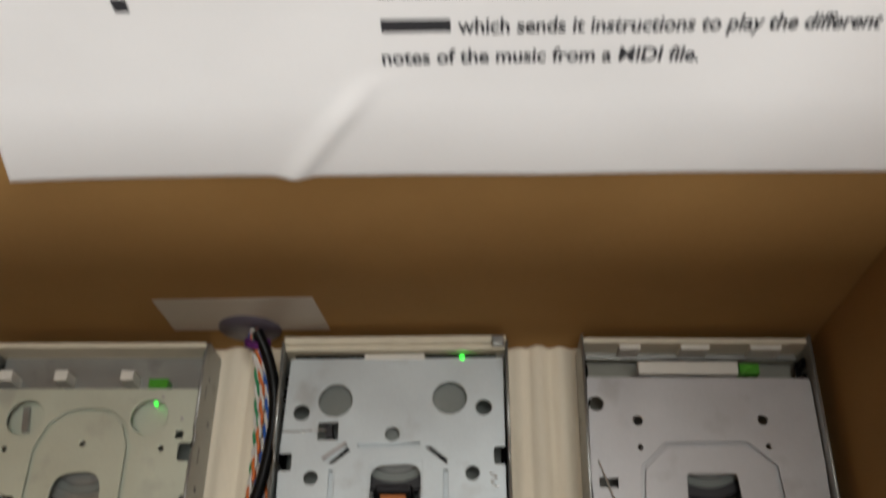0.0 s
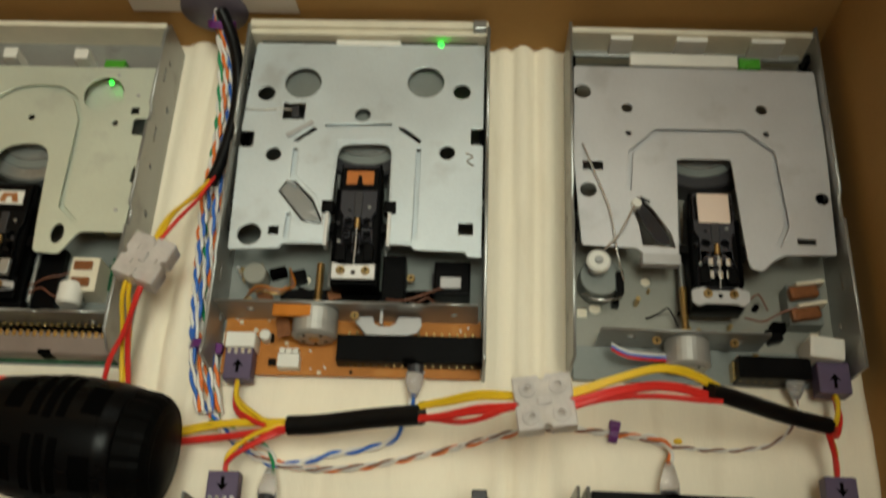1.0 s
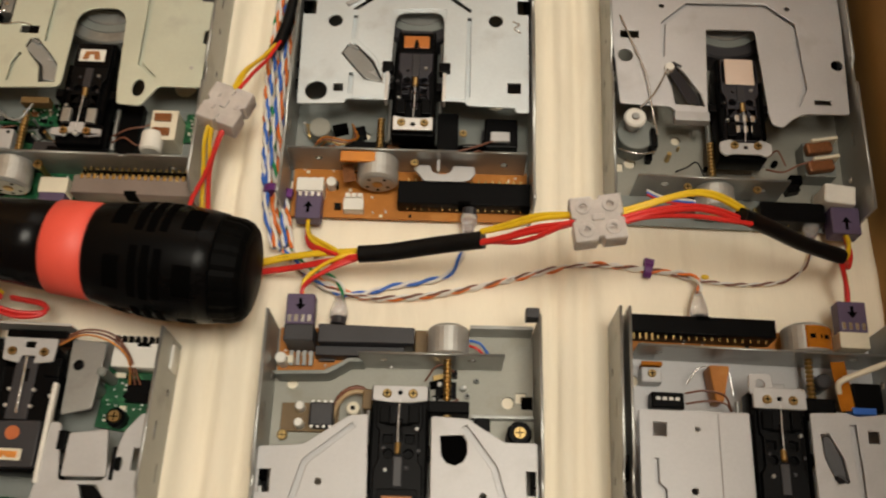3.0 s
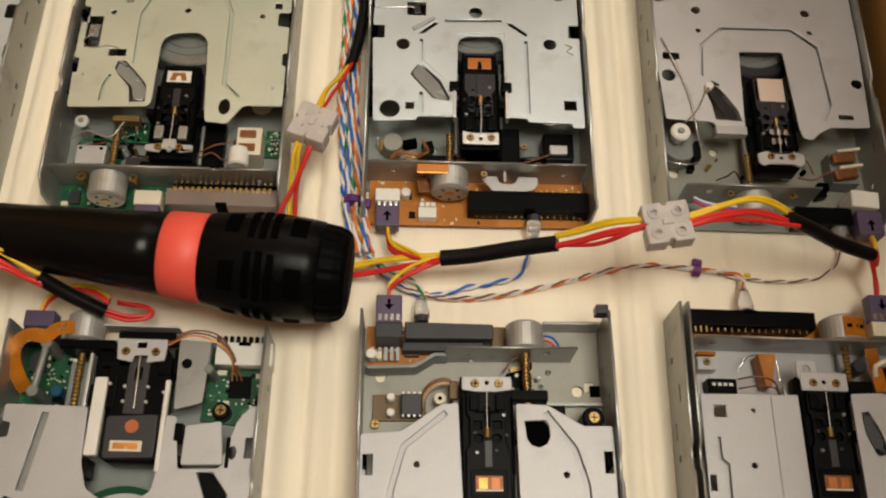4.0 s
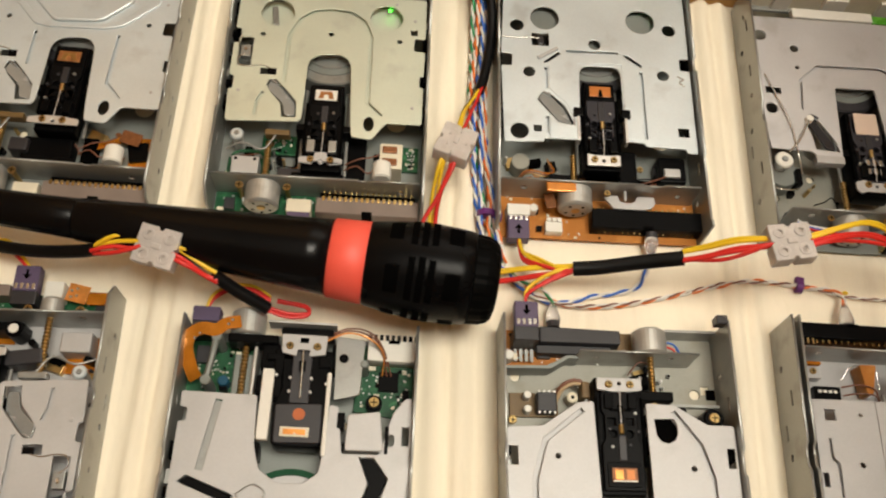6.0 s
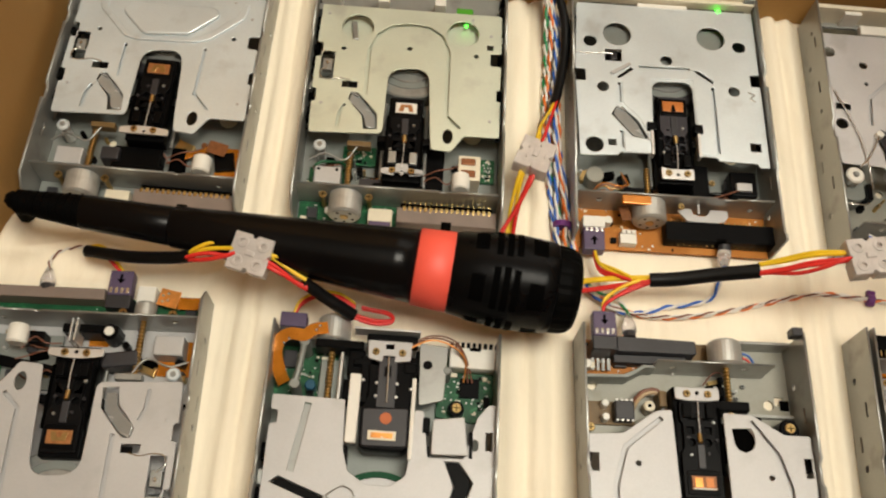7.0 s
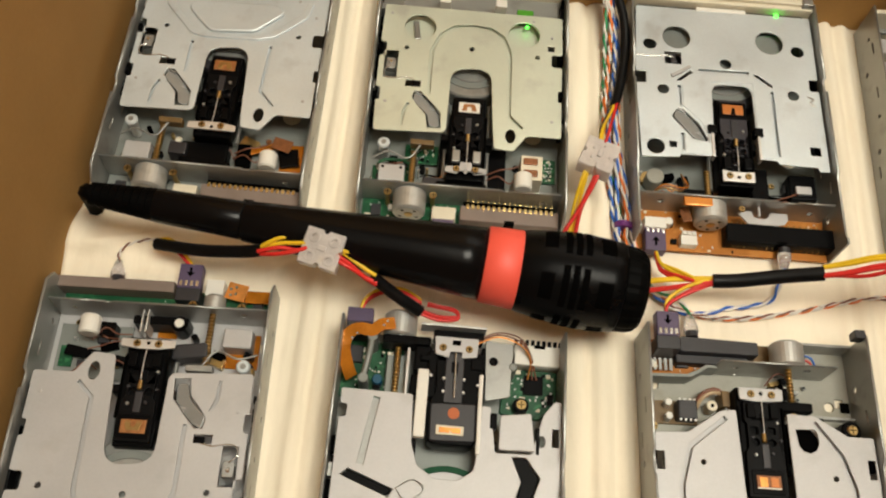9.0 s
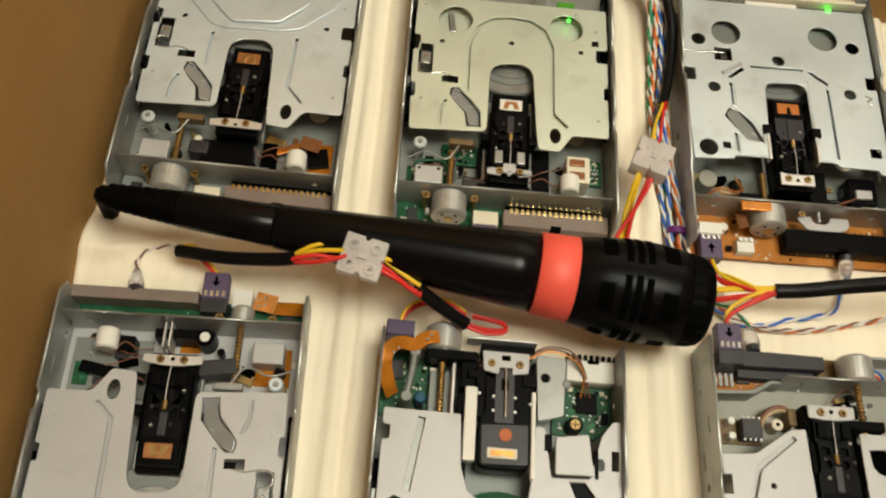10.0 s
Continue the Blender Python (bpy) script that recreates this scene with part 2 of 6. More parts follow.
def plate(name, outline, holes, z, thick, material, parent, label="", m=None, bevel=0.25, k=0.001, channels=()):
    """Sheet cut to an outline with holes, its rims rounded; z is its underside. m turns the sheet as a whole.
    channels: (points, width) of pressed lines, each with a sunk floor of the same sheet or of the material given."""
    if channels:
        holes = [*holes, *(stroke(c[0], c[1]) for c in channels)]
    cu = bpy.data.curves.new(name, "CURVE")
    cu.dimensions, cu.fill_mode = "2D", "BOTH"
    cu.extrude, cu.bevel_depth, cu.bevel_resolution, cu.offset = max(thick / 2 - bevel, thick * 0.02) * k, bevel * k, 1, -bevel * k
    for ring in (outline, *holes):
        sp = cu.splines.new("POLY")
        sp.points.add(len(ring) - 1)
        for p, q in zip(sp.points, ring):
            p.co = (q[0] * k, q[1] * k, 0, 1)
        sp.use_cyclic_u = True
    me = curve_mesh(name, cu)
    me.materials.clear()
    me.materials.append(material)
    bm = bmesh.new()
    bm.from_mesh(me)
    bmesh.ops.remove_doubles(bm, verts=bm.verts[:], dist=0.000004)
    bm.to_mesh(me)
    bm.free()
    me.transform(Matrix.Translation((0, 0, (z + thick / 2) * k)))
    if m:
        me.transform(m)
    ob = new(name, me)
    ob.parent = parent
    if label:
        tagged(ob, label)
    for pts, w, *floor in channels:
        plate("pressed_channel", stroke(pts, w + 2.4), [], z - 1.9, 0.6, floor[0] if floor else material, ob, bevel=0.1)
    return ob


def smooth_path(points, step=0.003):
    """Catmull-Rom through the points."""
    p = [Vector(q) for q in points]
    p = [2 * p[0] - p[1], *p, 2 * p[-1] - p[-2]]
    out = []
    for a, b, c, d in zip(p, p[1:], p[2:], p[3:]):
        n = max(2, int((c - b).length / step))
        for i in range(n):
            s = i / n
            out.append(0.5 * (2 * b + (c - a) * s + (2 * a - 5 * b + 4 * c - d) * s * s + (3 * b - a - 3 * c + d) * s ** 3))
    out.append(p[-2])
    return out


def tube(name, points, r, material, parent=None, label="", step=0.003, flat=1.0, smooth=True, res=2):
    cu = bpy.data.curves.new(name, "CURVE")
    cu.dimensions, cu.fill_mode, cu.bevel_depth, cu.bevel_resolution, cu.use_fill_caps = "3D", "FULL", r, res, True
    path = smooth_path(points, step) if smooth else [Vector(q) for q in points]
    sp = cu.splines.new("POLY")
    sp.points.add(len(path) - 1)
    for p, q in zip(sp.points, path):
        p.co = (*q, 1)
    me = curve_mesh(name, cu)
    me.materials.clear()
    me.materials.append(material)
    for f in me.polygons:
        f.use_smooth = True
    ob = new(name, me)
    ob.parent = parent
    if label:
        tagged(ob, label)
    return ob


def twist(path, r, pitch, phase, n=1.0):
    """A strand wound round a path."""
    path = smooth_path(path, 0.0015)
    out, s = [], 0.0
    for a, b in zip(path, path[1:] + path[-1:]):
        w = b - a
        if w.length > 1e-9:
            w0 = w.normalized()
        side = w0.cross(Vector((0, 0, 1)))
        side = side.normalized() if side.length > 1e-3 else Vector((1, 0, 0))
        up = side.cross(w0)
        ang = 2 * math.pi * s / pitch + phase
        out.append(a + (side * math.cos(ang) + up * math.sin(ang)) * r)
        s += w.length
    return out


def thing(name, m, label, category, group="", kind=""):
    ob = new(name)
    ob.matrix_world = m
    ob.empty_display_size = 0.01
    return tagged(ob, label, category, group, kind)


# ---- the room ----
def structure(name, dims, material, label, bevel=0.0):
    bm = bmesh.new()
    add_box(bm, *dims, bevel)
    return tagged(part(name, bm, material), label, name.split("_")[0], kind="structure")


structure("floor", (-2.2, 2.2, -2.2, 2.2, -0.85, -0.75), WOOD, "plain brown floor of the room round the table")
structure("ceiling", (-2.2, 2.2, -2.2, 2.2, 1.85, 1.95), ROOMW, "plain pale ceiling over the room")
structure("wall_north", (-2.3, 2.3, 2.2, 2.3, -0.85, 1.95), ROOMW, "plain warm white room wall")
structure("wall_south", (-2.3, 2.3, -2.3, -2.2, -0.85, 1.95), ROOMW, "plain warm white room wall")
structure("wall_east", (2.2, 2.3, -2.2, 2.2, -0.85, 1.95), ROOMW, "plain warm white room wall")
structure("wall_west", (-2.3, -2.2, -2.2, 2.2, -0.85, 1.95), ROOMW, "plain warm white room wall")

table = thing("table", pose(0, 0, -0.75), "plain wooden table under the cardboard box", "table")
box("tabletop", (-0.8, 0.7, -0.5, 0.55, 0.705, 0.7365), WOOD, table, 0.003, mm=False)
for sx in (-0.74, 0.64):
    for sy in (-0.44, 0.49):
        box("leg", (sx - 0.03, sx + 0.03, sy - 0.03, sy + 0.03, 0, 0.705), WOOD, table, 0.003, mm=False)

# ---- the cardboard box ----
XL, XR, YB, YF, TALL = -0.338, 0.187, 0.2325, -0.165, 0.45


def left_x(y):
    """The inner face of the left panel, which stands a little askew."""
    return -0.338 + 0.0125 * (y - YF) / (YB - YF)


carton = thing("cardboard_box", pose(0, 0, -0.0135), "open brown cardboard box holding eight bare floppy drives", "box")
box("bottom_panel", (XL - 0.004, XR + 0.004, YF - 0.004, YB + 0.004, 0, 0.004), CARD, carton, mm=False)


def cloth_height(x, y):
    """Low lengthwise folds in the gaps between the drives, and creases across the middle aisle."""
    h = 0.0
    for g, w in ((-0.2065, 0.013), (-0.0735, 0.017), (0.0615, 0.014)):
        d = (x - g) / w
        if abs(d) < 1:
            fold = abs(math.sin(d * 4.2 + g * 31 + 0.5 * noise.noise((y * 9, g * 50, 7))))
            h = max(h, (1 - d * d) ** 0.6 * (0.0046 * fold ** 0.7 + 0.0009 * noise.noise((x * 130, y * 14, 3)) + 0.0007 * noise.noise((x * 60, y * 60, 9))))
    d = (y - 0.058) / 0.02
    if abs(d) < 1:
        n = noise.noise((x * 38, y * 75, 1)) + 0.6 * noise.noise((x * 70 + y * 40, y * 90, 5))
        m = noise.noise((x * 21 + 4, y * 48, 11))
        rough = min(1.0, max(0.22, (-0.045 - x) / 0.05))
        h = max(h, (1 - d * d) ** 0.7 * rough * (0.0030 + 0.0036 * n + 0.0040 * (1 - abs(m)) ** 6))
    d = math.hypot((x + 0.074) / 0.016, (y - 0.092) / 0.03)
    if d < 1:
        h += (1 - d * d) * (0.003 + 0.006 * abs(noise.noise((x * 90, y * 45, 21))))
    return h


bm = bmesh.new()
NX, NY = 260, 190
grid = []
for j in range(NY + 1):
    y = YF + (YB - YF) * j / NY
    xs = [left_x(y) + (XR - left_x(y)) * i / NX for i in range(NX + 1)]
    grid.append([bm.verts.new((x, y, cloth_height(x, y) - 0.0004)) for x in xs])
for j in range(NY):
    for i in range(NX):
        bm.faces.new((grid[j][i], grid[j][i + 1], grid[j + 1][i + 1], grid[j + 1][i]))
rim = bmesh.ops.extrude_face_region(bm, geom=bm.faces[:])["geom"]
for v in rim:
    if isinstance(v, bmesh.types.BMVert):
        v.co.z = -0.0093
bmesh.ops.recalc_face_normals(bm, faces=bm.faces[:])
tagged(part("cloth_lining", bm, CLOTH, smooth=True), "cream cloth padding with soft folds lining the cardboard box", "cloth")

H0 = 0.004
plate("back_panel", rect(XL - 0.004, XR + 0.004, 0, TALL), [disc(-0.0725, 0.0352, 0.0125)], 0, 0.004, CARD, carton,
      m=Matrix.Translation((0, YB + 0.004, H0)) @ Matrix.Rotation(radians(90), 4, "X"), bevel=0.0005, k=1.0)
bm = bmesh.new()
low = [(left_x(YF) - 0.004, YF), (left_x(YF), YF), (left_x(YB), YB - 0.0003), (left_x(YB) - 0.004, YB - 0.0003)]
ring = [[bm.verts.new((x, y, z)) for x, y in low] for z in (H0, H0 + TALL)]
for k in range(4):
    bm.faces.new((ring[0][k], ring[0][(k + 1) % 4], ring[1][(k + 1) % 4], ring[1][k]))
bm.faces.new(ring[0][::-1]), bm.faces.new(ring[1])
part("left_panel", bm, CARD, carton)
box("right_panel", (XR, XR + 0.004, YF, YB - 0.0003, H0, H0 + TALL), CARD, carton, 0.0006, mm=False)
# unseen panel, its height set to shade the back wall below the sheet
box("front_panel", (XL - 0.004, XR + 0.004, YF - 0.004, YF, H0, H0 + 0.440), CARD, carton, 0.0006, mm=False)

# cable hole in the back panel
grommet = thing("cable_grommet", pose(-0.0725, YB, 0.0257), "dark round cable grommet in the back cardboard panel", "grommet")
bm = bmesh.new()
lathe(bm, (0, 0.0038, 0), (0, -1, 0), [(0, 0.0118), (0.0035, 0.0118), (0.0038, 0.0145), (0.0050, 0.0142), (0.0056, 0.0040)])
part("cap", bm, VIOLET_CAP, grommet, smooth=True)

# tape over the hole
plate("tape_piece", [(-0.0335, -0.021), (0.0385, -0.021), (0.0355, 0.0125), (-0.0345, 0.0105)], [], 0, 0.0004, TAPE,
      None, m=Matrix.Translation((-0.0745, YB - 0.0002, 0.0565 - 0.0115)) @ Matrix.Rotation(radians(90), 4, "X"), bevel=0.0001, k=1.0)
tagged(bpy.data.objects["tape_piece"], "frosted tape rectangle stuck on the cardboard wall", "tape")


# ---- the printed sheet on the back wall ----
def sheet_y(x, z):
    """The sheet bulges from the wall, most at its free lower edge and its left side."""
    low = max(0.0, 1 - (z - 0.15) / 0.12)
    left = max(0.0, 1 - (x + 0.126) / 0.09)
    crease = math.exp(-((x + 0.033 - (z - 0.15) * 0.62) / 0.0045) ** 2) * min(max((0.207 - z) / 0.02, 0), 1)
    return YB - 0.0012 - 0.0022 * low * low - 0.0012 * left * left - 0.0018 * crease - 0.0008 * (1 + noise.noise((x * 18, z * 18, 2)))


sign = thing("printed_sheet", pose(0, 0, 0), "creased white printed paper sheet fixed to the cardboard wall", "paper")
bm = bmesh.new()
NU, NV = 180, 110
grid = []
for j in range(NV + 1):
    v = j / NV
    row = []
    for i in range(NU + 1):
        u = i / NU
        z = 0.1562 - 0.0004 * u + v * 0.185
        x = -0.1255 + 0.013 * min(1, v * 3.4) * (1 - u) + u * 0.309
        row.append(bm.verts.new((x, sheet_y(x, z), z)))
    grid.append(row)
for j in range(NV):
    for i in range(NU):
        bm.faces.new((grid[j][i], grid[j][i + 1], grid[j + 1][i + 1], grid[j + 1][i]))
rim = bmesh.ops.extrude_face_region(bm, geom=bm.faces[:])["geom"]
for v in rim:
    if isinstance(v, bmesh.types.BMVert):
        v.co.y += 0.0002
bmesh.ops.recalc_face_normals(bm, faces=bm.faces[:])
part("sheet", bm, PAPER, sign, smooth=True)


def on_sheet(me, name):
    for v in me.vertices:
        v.co.y = sheet_y(v.co.x, v.co.z) - 0.0003
    me.materials.clear()
    me.materials.append(INK)
    ob = new(name, me)
    ob.parent = sign
    return ob


def line_of_text(words, x0, x1, z):
    cu = bpy.data.curves.new("text", "FONT")
    cu.body, cu.size, cu.offset = words, 1.0, 0.022
    ob = bpy.data.objects.new("text", cu)
    me = bpy.data.meshes.new_from_object(ob)
    bpy.data.objects.remove(ob)
    xs = [v.co.x for v in me.vertices]
    k = (x1 - x0) / (max(xs) - min(xs))
    lo = min(xs)
    for v in me.vertices:
        v.co = (x0 + (v.co.x - lo) * k, 0, z + v.co.y * 0.0082)
    on_sheet(me, "text_line")


def ink_bar(x0, x1, z0, z1):
    bm = bmesh.new()
    n = max(2, int((x1 - x0) / 0.002))
    lo = [bm.verts.new((x0 + (x1 - x0) * i / n, 0, z0)) for i in range(n + 1)]
    hi = [bm.verts.new((x0 + (x1 - x0) * i / n, 0, z1)) for i in range(n + 1)]
    for i in range(n):
        bm.faces.new((lo[i], lo[i + 1], hi[i + 1], hi[i]))
    me = bpy.data.meshes.new("ink_bar")
    bm.to_mesh(me)
    bm.free()
    on_sheet(me, "ink_bar")


line_of_text("which sends it instructions to play the different", 0.0264, 0.1384, 0.2228)
line_of_text("notes of the music from a MIDI file.", 0.0050, 0.0930, 0.2108)
ink_bar(0.0058, 0.0245, 0.2235, 0.2282)
for x0, x1 in ((0.0058, 0.010), (0.0115, 0.030), (0.034, 0.0365), (0.039, 0.062), (0.065, 0.071), (0.075, 0.098), (0.101, 0.125)):
    ink_bar(x0, x1, 0.2362, 0.2405)
ink_bar(-0.0640, -0.0600, 0.2325, 0.2375)

# ---- parts shared by the drives (millimetres from the middle of a drive's rear edge) ----
def wall_profile(kind):
    top = {"a": [(147, 21), (141, 25.4), (104, 25.4), (103, 23.4), (97, 23.4), (96, 25.4), (58, 25.4), (57, 22.6), (50, 22.6), (49, 25.4), (7, 25.4), (1, 19)],
           "b": [(147, 25.4), (98, 25.4), (97, 22.8), (90, 22.8), (89, 25.4), (40, 25.4), (38, 23.8), (5, 23.8), (3, 25.4), (0, 25.4)],
           "c": [(147, 25.4), (70, 25.4), (68, 23.2), (60, 23.2), (58, 25.4), (0, 25.4)]}[kind]
    return [(0, 0), (147, 0), *top]


def side_wall(parent, x, kind, material=CHASSIS, long=1.0):
    holes = [disc(y, z, r, 12) for y, z, r in ((21, 8, 1.6), (62, 9, 1.6), (81, 14, 1.3), (112, 8, 1.6), (131, 15, 1.2))]
    holes += [rect(y, y + 7, z, z + 1.6) for y, z in ((33, 15), (47, 6), (92, 15), (120, 17))]
    turn = Matrix(((0, 0, 1, 0), (1, 0, 0, 0), (0, 1, 0, 0), (0, 0, 0, 1)))
    prof = [(y * long, z) for y, z in wall_profile(kind)]
    return plate("side_wall", prof, holes, x - 0.6, 1.2, material, parent, m=turn)


def chassis(parent, kind="a", pan_y0=0.0, walls=(-50.6, 50.6), pan=PAN):
    holes = [disc(-40, 28, 2.4, 12), disc(43, 22, 2.2, 12), disc(36, 60, 5, 16), rect(-47, -43, 24, 28), disc(-20, 40, 2, 12)]
    plate("chassis_pan", rect(-50, 50, pan_y0, 146), holes, 0.0, 1.2, pan, parent)
    for x in walls:
        side_wall(parent, x, kind)
    # inner flanges under the plate, coloured black to put shade into the side gaps
    for x0, x1 in ((-49.8, -47.5), (47.5, 49.8)):
        box("flange", (x0, x1, 52, 140, 9.5, 10.6), BLACK, parent, 0.2)
    # clips along the plate's edge, mostly black to paint the gap's shade
    rng = random.Random(int(1000 * abs(parent.matrix_world.translation.x)) + (7 if kind == "a" else 3))
    for side in (-1, 1):
        y = 54.0
        while y < 136:
            long = rng.uniform(2.5, 9)
            m = rng.choice((BLACK, SLOT, SLOT, CHASSIS, BLACK))
            x0, x1 = sorted((side * 49.7, side * rng.uniform(47.6, 48.6)))
            box("edge_clip_and_shade", (x0, x1, y, y + long, 11, rng.uniform(16.5, 18.8)), m, parent, 0.25)
            y += long + rng.uniform(1, 6)


def bulkhead(parent, x0, x1, y, z1=22.0, notch=(), z0=1.2):
    """The upright sheet across the rear, with a fold along its top."""
    turn = Matrix.Translation((0, (y + 0.5) * 0.001, 0)) @ Matrix.Rotation(radians(90), 4, "X")
    top = [(x1, z0), (x1, z1)]
    for a, b, drop in notch:
        top += [(b, z1), (b, z1 - drop), (a, z1 - drop), (a, z1)]
    plate("bulkhead", [(x0, z0), *top, (x0, z1)], [disc(x0 + 12, 14, 1.6, 12), disc(x1 - 9, 12, 1.4, 12)], 0, 1.0, CHASSIS, parent, m=turn)


def stepper(parent, x, y0, y1, z, r, tail_y, band=None):
    motor = cyl("stepper_motor", (x, y0, z), (x, y1, z), r, MOTOR, parent, "dull round stepper motor can", 28, 0.8)
    cyl("motor_flange", (x, y1 - 0.3, z), (x, y1 + 0.8, z), r * 0.72, CHASSIS, motor)
    cyl("end_boss", (x, y0 - 1.0, z), (x, y0 + 0.2, z), r * 0.26, BRASS, motor)
    cyl("end_cap", (x, y0 - 0.5, z), (x, y0 + 0.1, z), r * 0.82, CHASSIS, motor, "", 28, 0.2)
    for a in (50, 130, 210, 270, 330):
        px, pz = x + r * 0.58 * math.cos(radians(a)), z + r * 0.58 * math.sin(radians(a))
        cyl("vent_hole", (px, y0 - 0.6, pz), (px, y0 - 0.3, pz), r * 0.1, SLOT, motor, "", 10)
    box("lead_tab", (x - r * 0.45, x + r * 0.45, y0 + 1, y1 - 1.5, z - r - 1.2, z - r + 0.8), PCB_O, motor, 0.2)
    if band:
        bm = bmesh.new()
        rows = []
        for yy in (y0 + 1.2, y1 - 1.0):
            rows.append([bm.verts.new(((x + (r + h) * math.cos(radians(a))) * 0.001, yy * 0.001, (z + (r + h) * math.sin(radians(a))) * 0.001))
                         for h in (0.05, 0.25) for a in range(70, 181, 10)])
        n = len(rows[0]) // 2
        for k in range(n - 1):
            bm.faces.new((rows[0][n + k], rows[0][n + k + 1], rows[1][n + k + 1], rows[1][n + k]))
        for k in (0, n - 1):
            bm.faces.new((rows[0][k], rows[0][n + k], rows[1][n + k], rows[1][k]))
        tape = part("tape_wrap", bm, band, motor, "amber tape stuck round the motor", smooth=True)
        for k in range(3):
            box("marking_bar", (x - 5.4 + 2.6 * k, x - 3.4 + 2.6 * k, (y0 + y1) / 2 - 0.8, (y0 + y1) / 2 + 0.8, z + r + 0.1 - 0.5 * (2 - k), z + r + 0.45 - 0.5 * (2 - k)), SLOT, tape)
    # threaded spindle
    bm = bmesh.new()
    n = int(abs(tail_y - y1) / 0.55)
    step = (tail_y - y1) / n * 0.001
    lathe(bm, (x * 0.001, y1 * 0.001, z * 0.001), (x * 0.001, tail_y * 0.001, z * 0.001),
          [(abs(step) * k, 0.0016 if k % 3 else 0.0010) for k in range(n + 1)], 14)
    part("lead_screw", bm, BRASS, motor, "brass threaded lead screw")
    return motor


def screw(parent, x, y, z, r=1.7, material=BRASS):
    s = cyl("screw", (x, y, z), (x, y, z + 1.1), r, material, parent, "", 16, 0.5)
    bm = bmesh.new()
    add_box(bm, (x - r * 0.7) * 0.001, (x + r * 0.7) * 0.001, (y - 0.22) * 0.001, (y + 0.22) * 0.001, (z + 0.9) * 0.001, (z + 1.18) * 0.001)
    add_box(bm, (x - 0.22) * 0.001, (x + 0.22) * 0.001, (y - r * 0.7) * 0.001, (y + r * 0.7) * 0.001, (z + 0.9) * 0.001, (z + 1.18) * 0.001)
    part("slot", bm, SLOT, s)
    return s


def carriage(parent, x, y, win_y, style="a", width=19.0, top=20.5):
    """The black head carriage: rails, body, raised arm, clamp with its two screws, hair spring and head window."""
    w = width / 2
    end = win_y + 8
    shoe = [(x - w, y - 4), (x + w, y - 4), (x + w, y + 18), (x + w + 3.6, y + 18), (x + w + 3.6, y + 22), (x + w, y + 22), (x + w - 1.0, end), (x - w + 1.0, end),
            (x - w, y + 22), (x - w - 4.0, y + 22), (x - w - 4.0, y + 18), (x - w, y + 18)]
    base = plate("head_carriage", rounded(shoe, 0.8), [], 9, top - 11.6, BLACK, parent, "black plastic head carriage", bevel=0.5)
    n = w - 2.2
    arm = [(x - n, y + 3), (x + n, y + 3), (x + n, y + 12), (x + n - 1.2, y + 13), (x + n - 1.2, y + 24), (x + n + 0.4, y + 26), (x + n + 0.4, end - 1.5),
           (x - n - 0.4, end - 1.5), (x - n - 0.4, y + 26), (x - n + 1.2, y + 24), (x - n + 1.2, y + 13), (x - n, y + 12)]
    holes = [rect(x - 5.6, x - 2.4, y + 14.5, y + 17.6), rect(x + 2.4, x + 5.6, y + 14.5, y + 17.6), disc(x - 3.6, y + 21.4, 1.6, 12), disc(x + 3.6, y + 21.4, 1.6, 12), rect(x - 1.0, x + 1.0, y + 9, y + 16)]
    plate("upper_arm", rounded(arm, 0.9), holes, top - 2.6, 2.4, VIOLET_GREY if style in "bd" else CHARCOAL, base, bevel=0.4)
    frame_shape = rect(x - 7.2, x + 7.2, win_y - 5.4, win_y + 5.0)
    plate("head_frame", rounded(frame_shape, 0.8), [], top - 1.0, 1.2, BLACK, base, bevel=0.35)
    for sx in (-5.2, 5.2):
        box("arm_block", (x + sx - 1.9, x + sx + 1.9, y + 4.2, y + 10.8, top - 0.6, top + 1.6), CHASSIS if style == "w" else BLACK, base, 0.4)
        cyl("rivet", (x + sx * 0.9, y + 7, top + 0.8), (x + sx * 0.9, y + 7, top + 1.3), 0.8, CHROME, base, "", 10)
    # clamp
    if style == "d":
        shape = [(x - 10.5, y - 3), (x - 8, y - 4.8), (x - 5.6, y - 3.6), (x + 5.6, y - 3.6), (x + 8, y - 4.8), (x + 10.5, y - 3), (x + 10.5, y + 1.5), (x + 6, y + 3), (x + 4, y + 1.6), (x - 4, y + 1.6), (x - 6, y + 3), (x - 10.5, y + 1.5)]
    elif style == "e":
        shape = rect(x - 9.6, x + 9.6, y - 4.5, y + 3.2)
    elif style == "f":
        shape = [(x - 10, y - 3), (x + 10, y - 3), (x + 10, y + 2.4), (x + 4, y + 3.2), (x - 4, y + 3.2), (x - 10, y + 2.4)]
    elif style == "b":
        shape = [(x - 8.2, y + 3.6), (x - 8.2, y - 3.2), (x + 8.2, y - 3.2), (x + 8.2, y + 3.2), (x + 4, y + 2.6), (x - 4, y + 2.6)]
    elif style == "w":
        shape = [(x - 10.4, y - 1.6), (x - 4, y - 2.4), (x - 3.4, y - 0.6), (x + 3.4, y - 0.6), (x + 4, y - 2.4), (x + 10.4, y - 1.6), (x + 10.4, y + 1.4), (x + 3, y + 2), (x + 3, y + 4.4), (x - 3, y + 4.4), (x - 3, y + 2), (x - 10.4, y + 1.4)]
    else:
        shape = [(x - 12, y - 2.2), (x + 12, y - 2.2), (x + 12, y + 1.2), (x + 4, y + 2.4), (x - 4, y + 2.4), (x - 12, y + 1.2)]
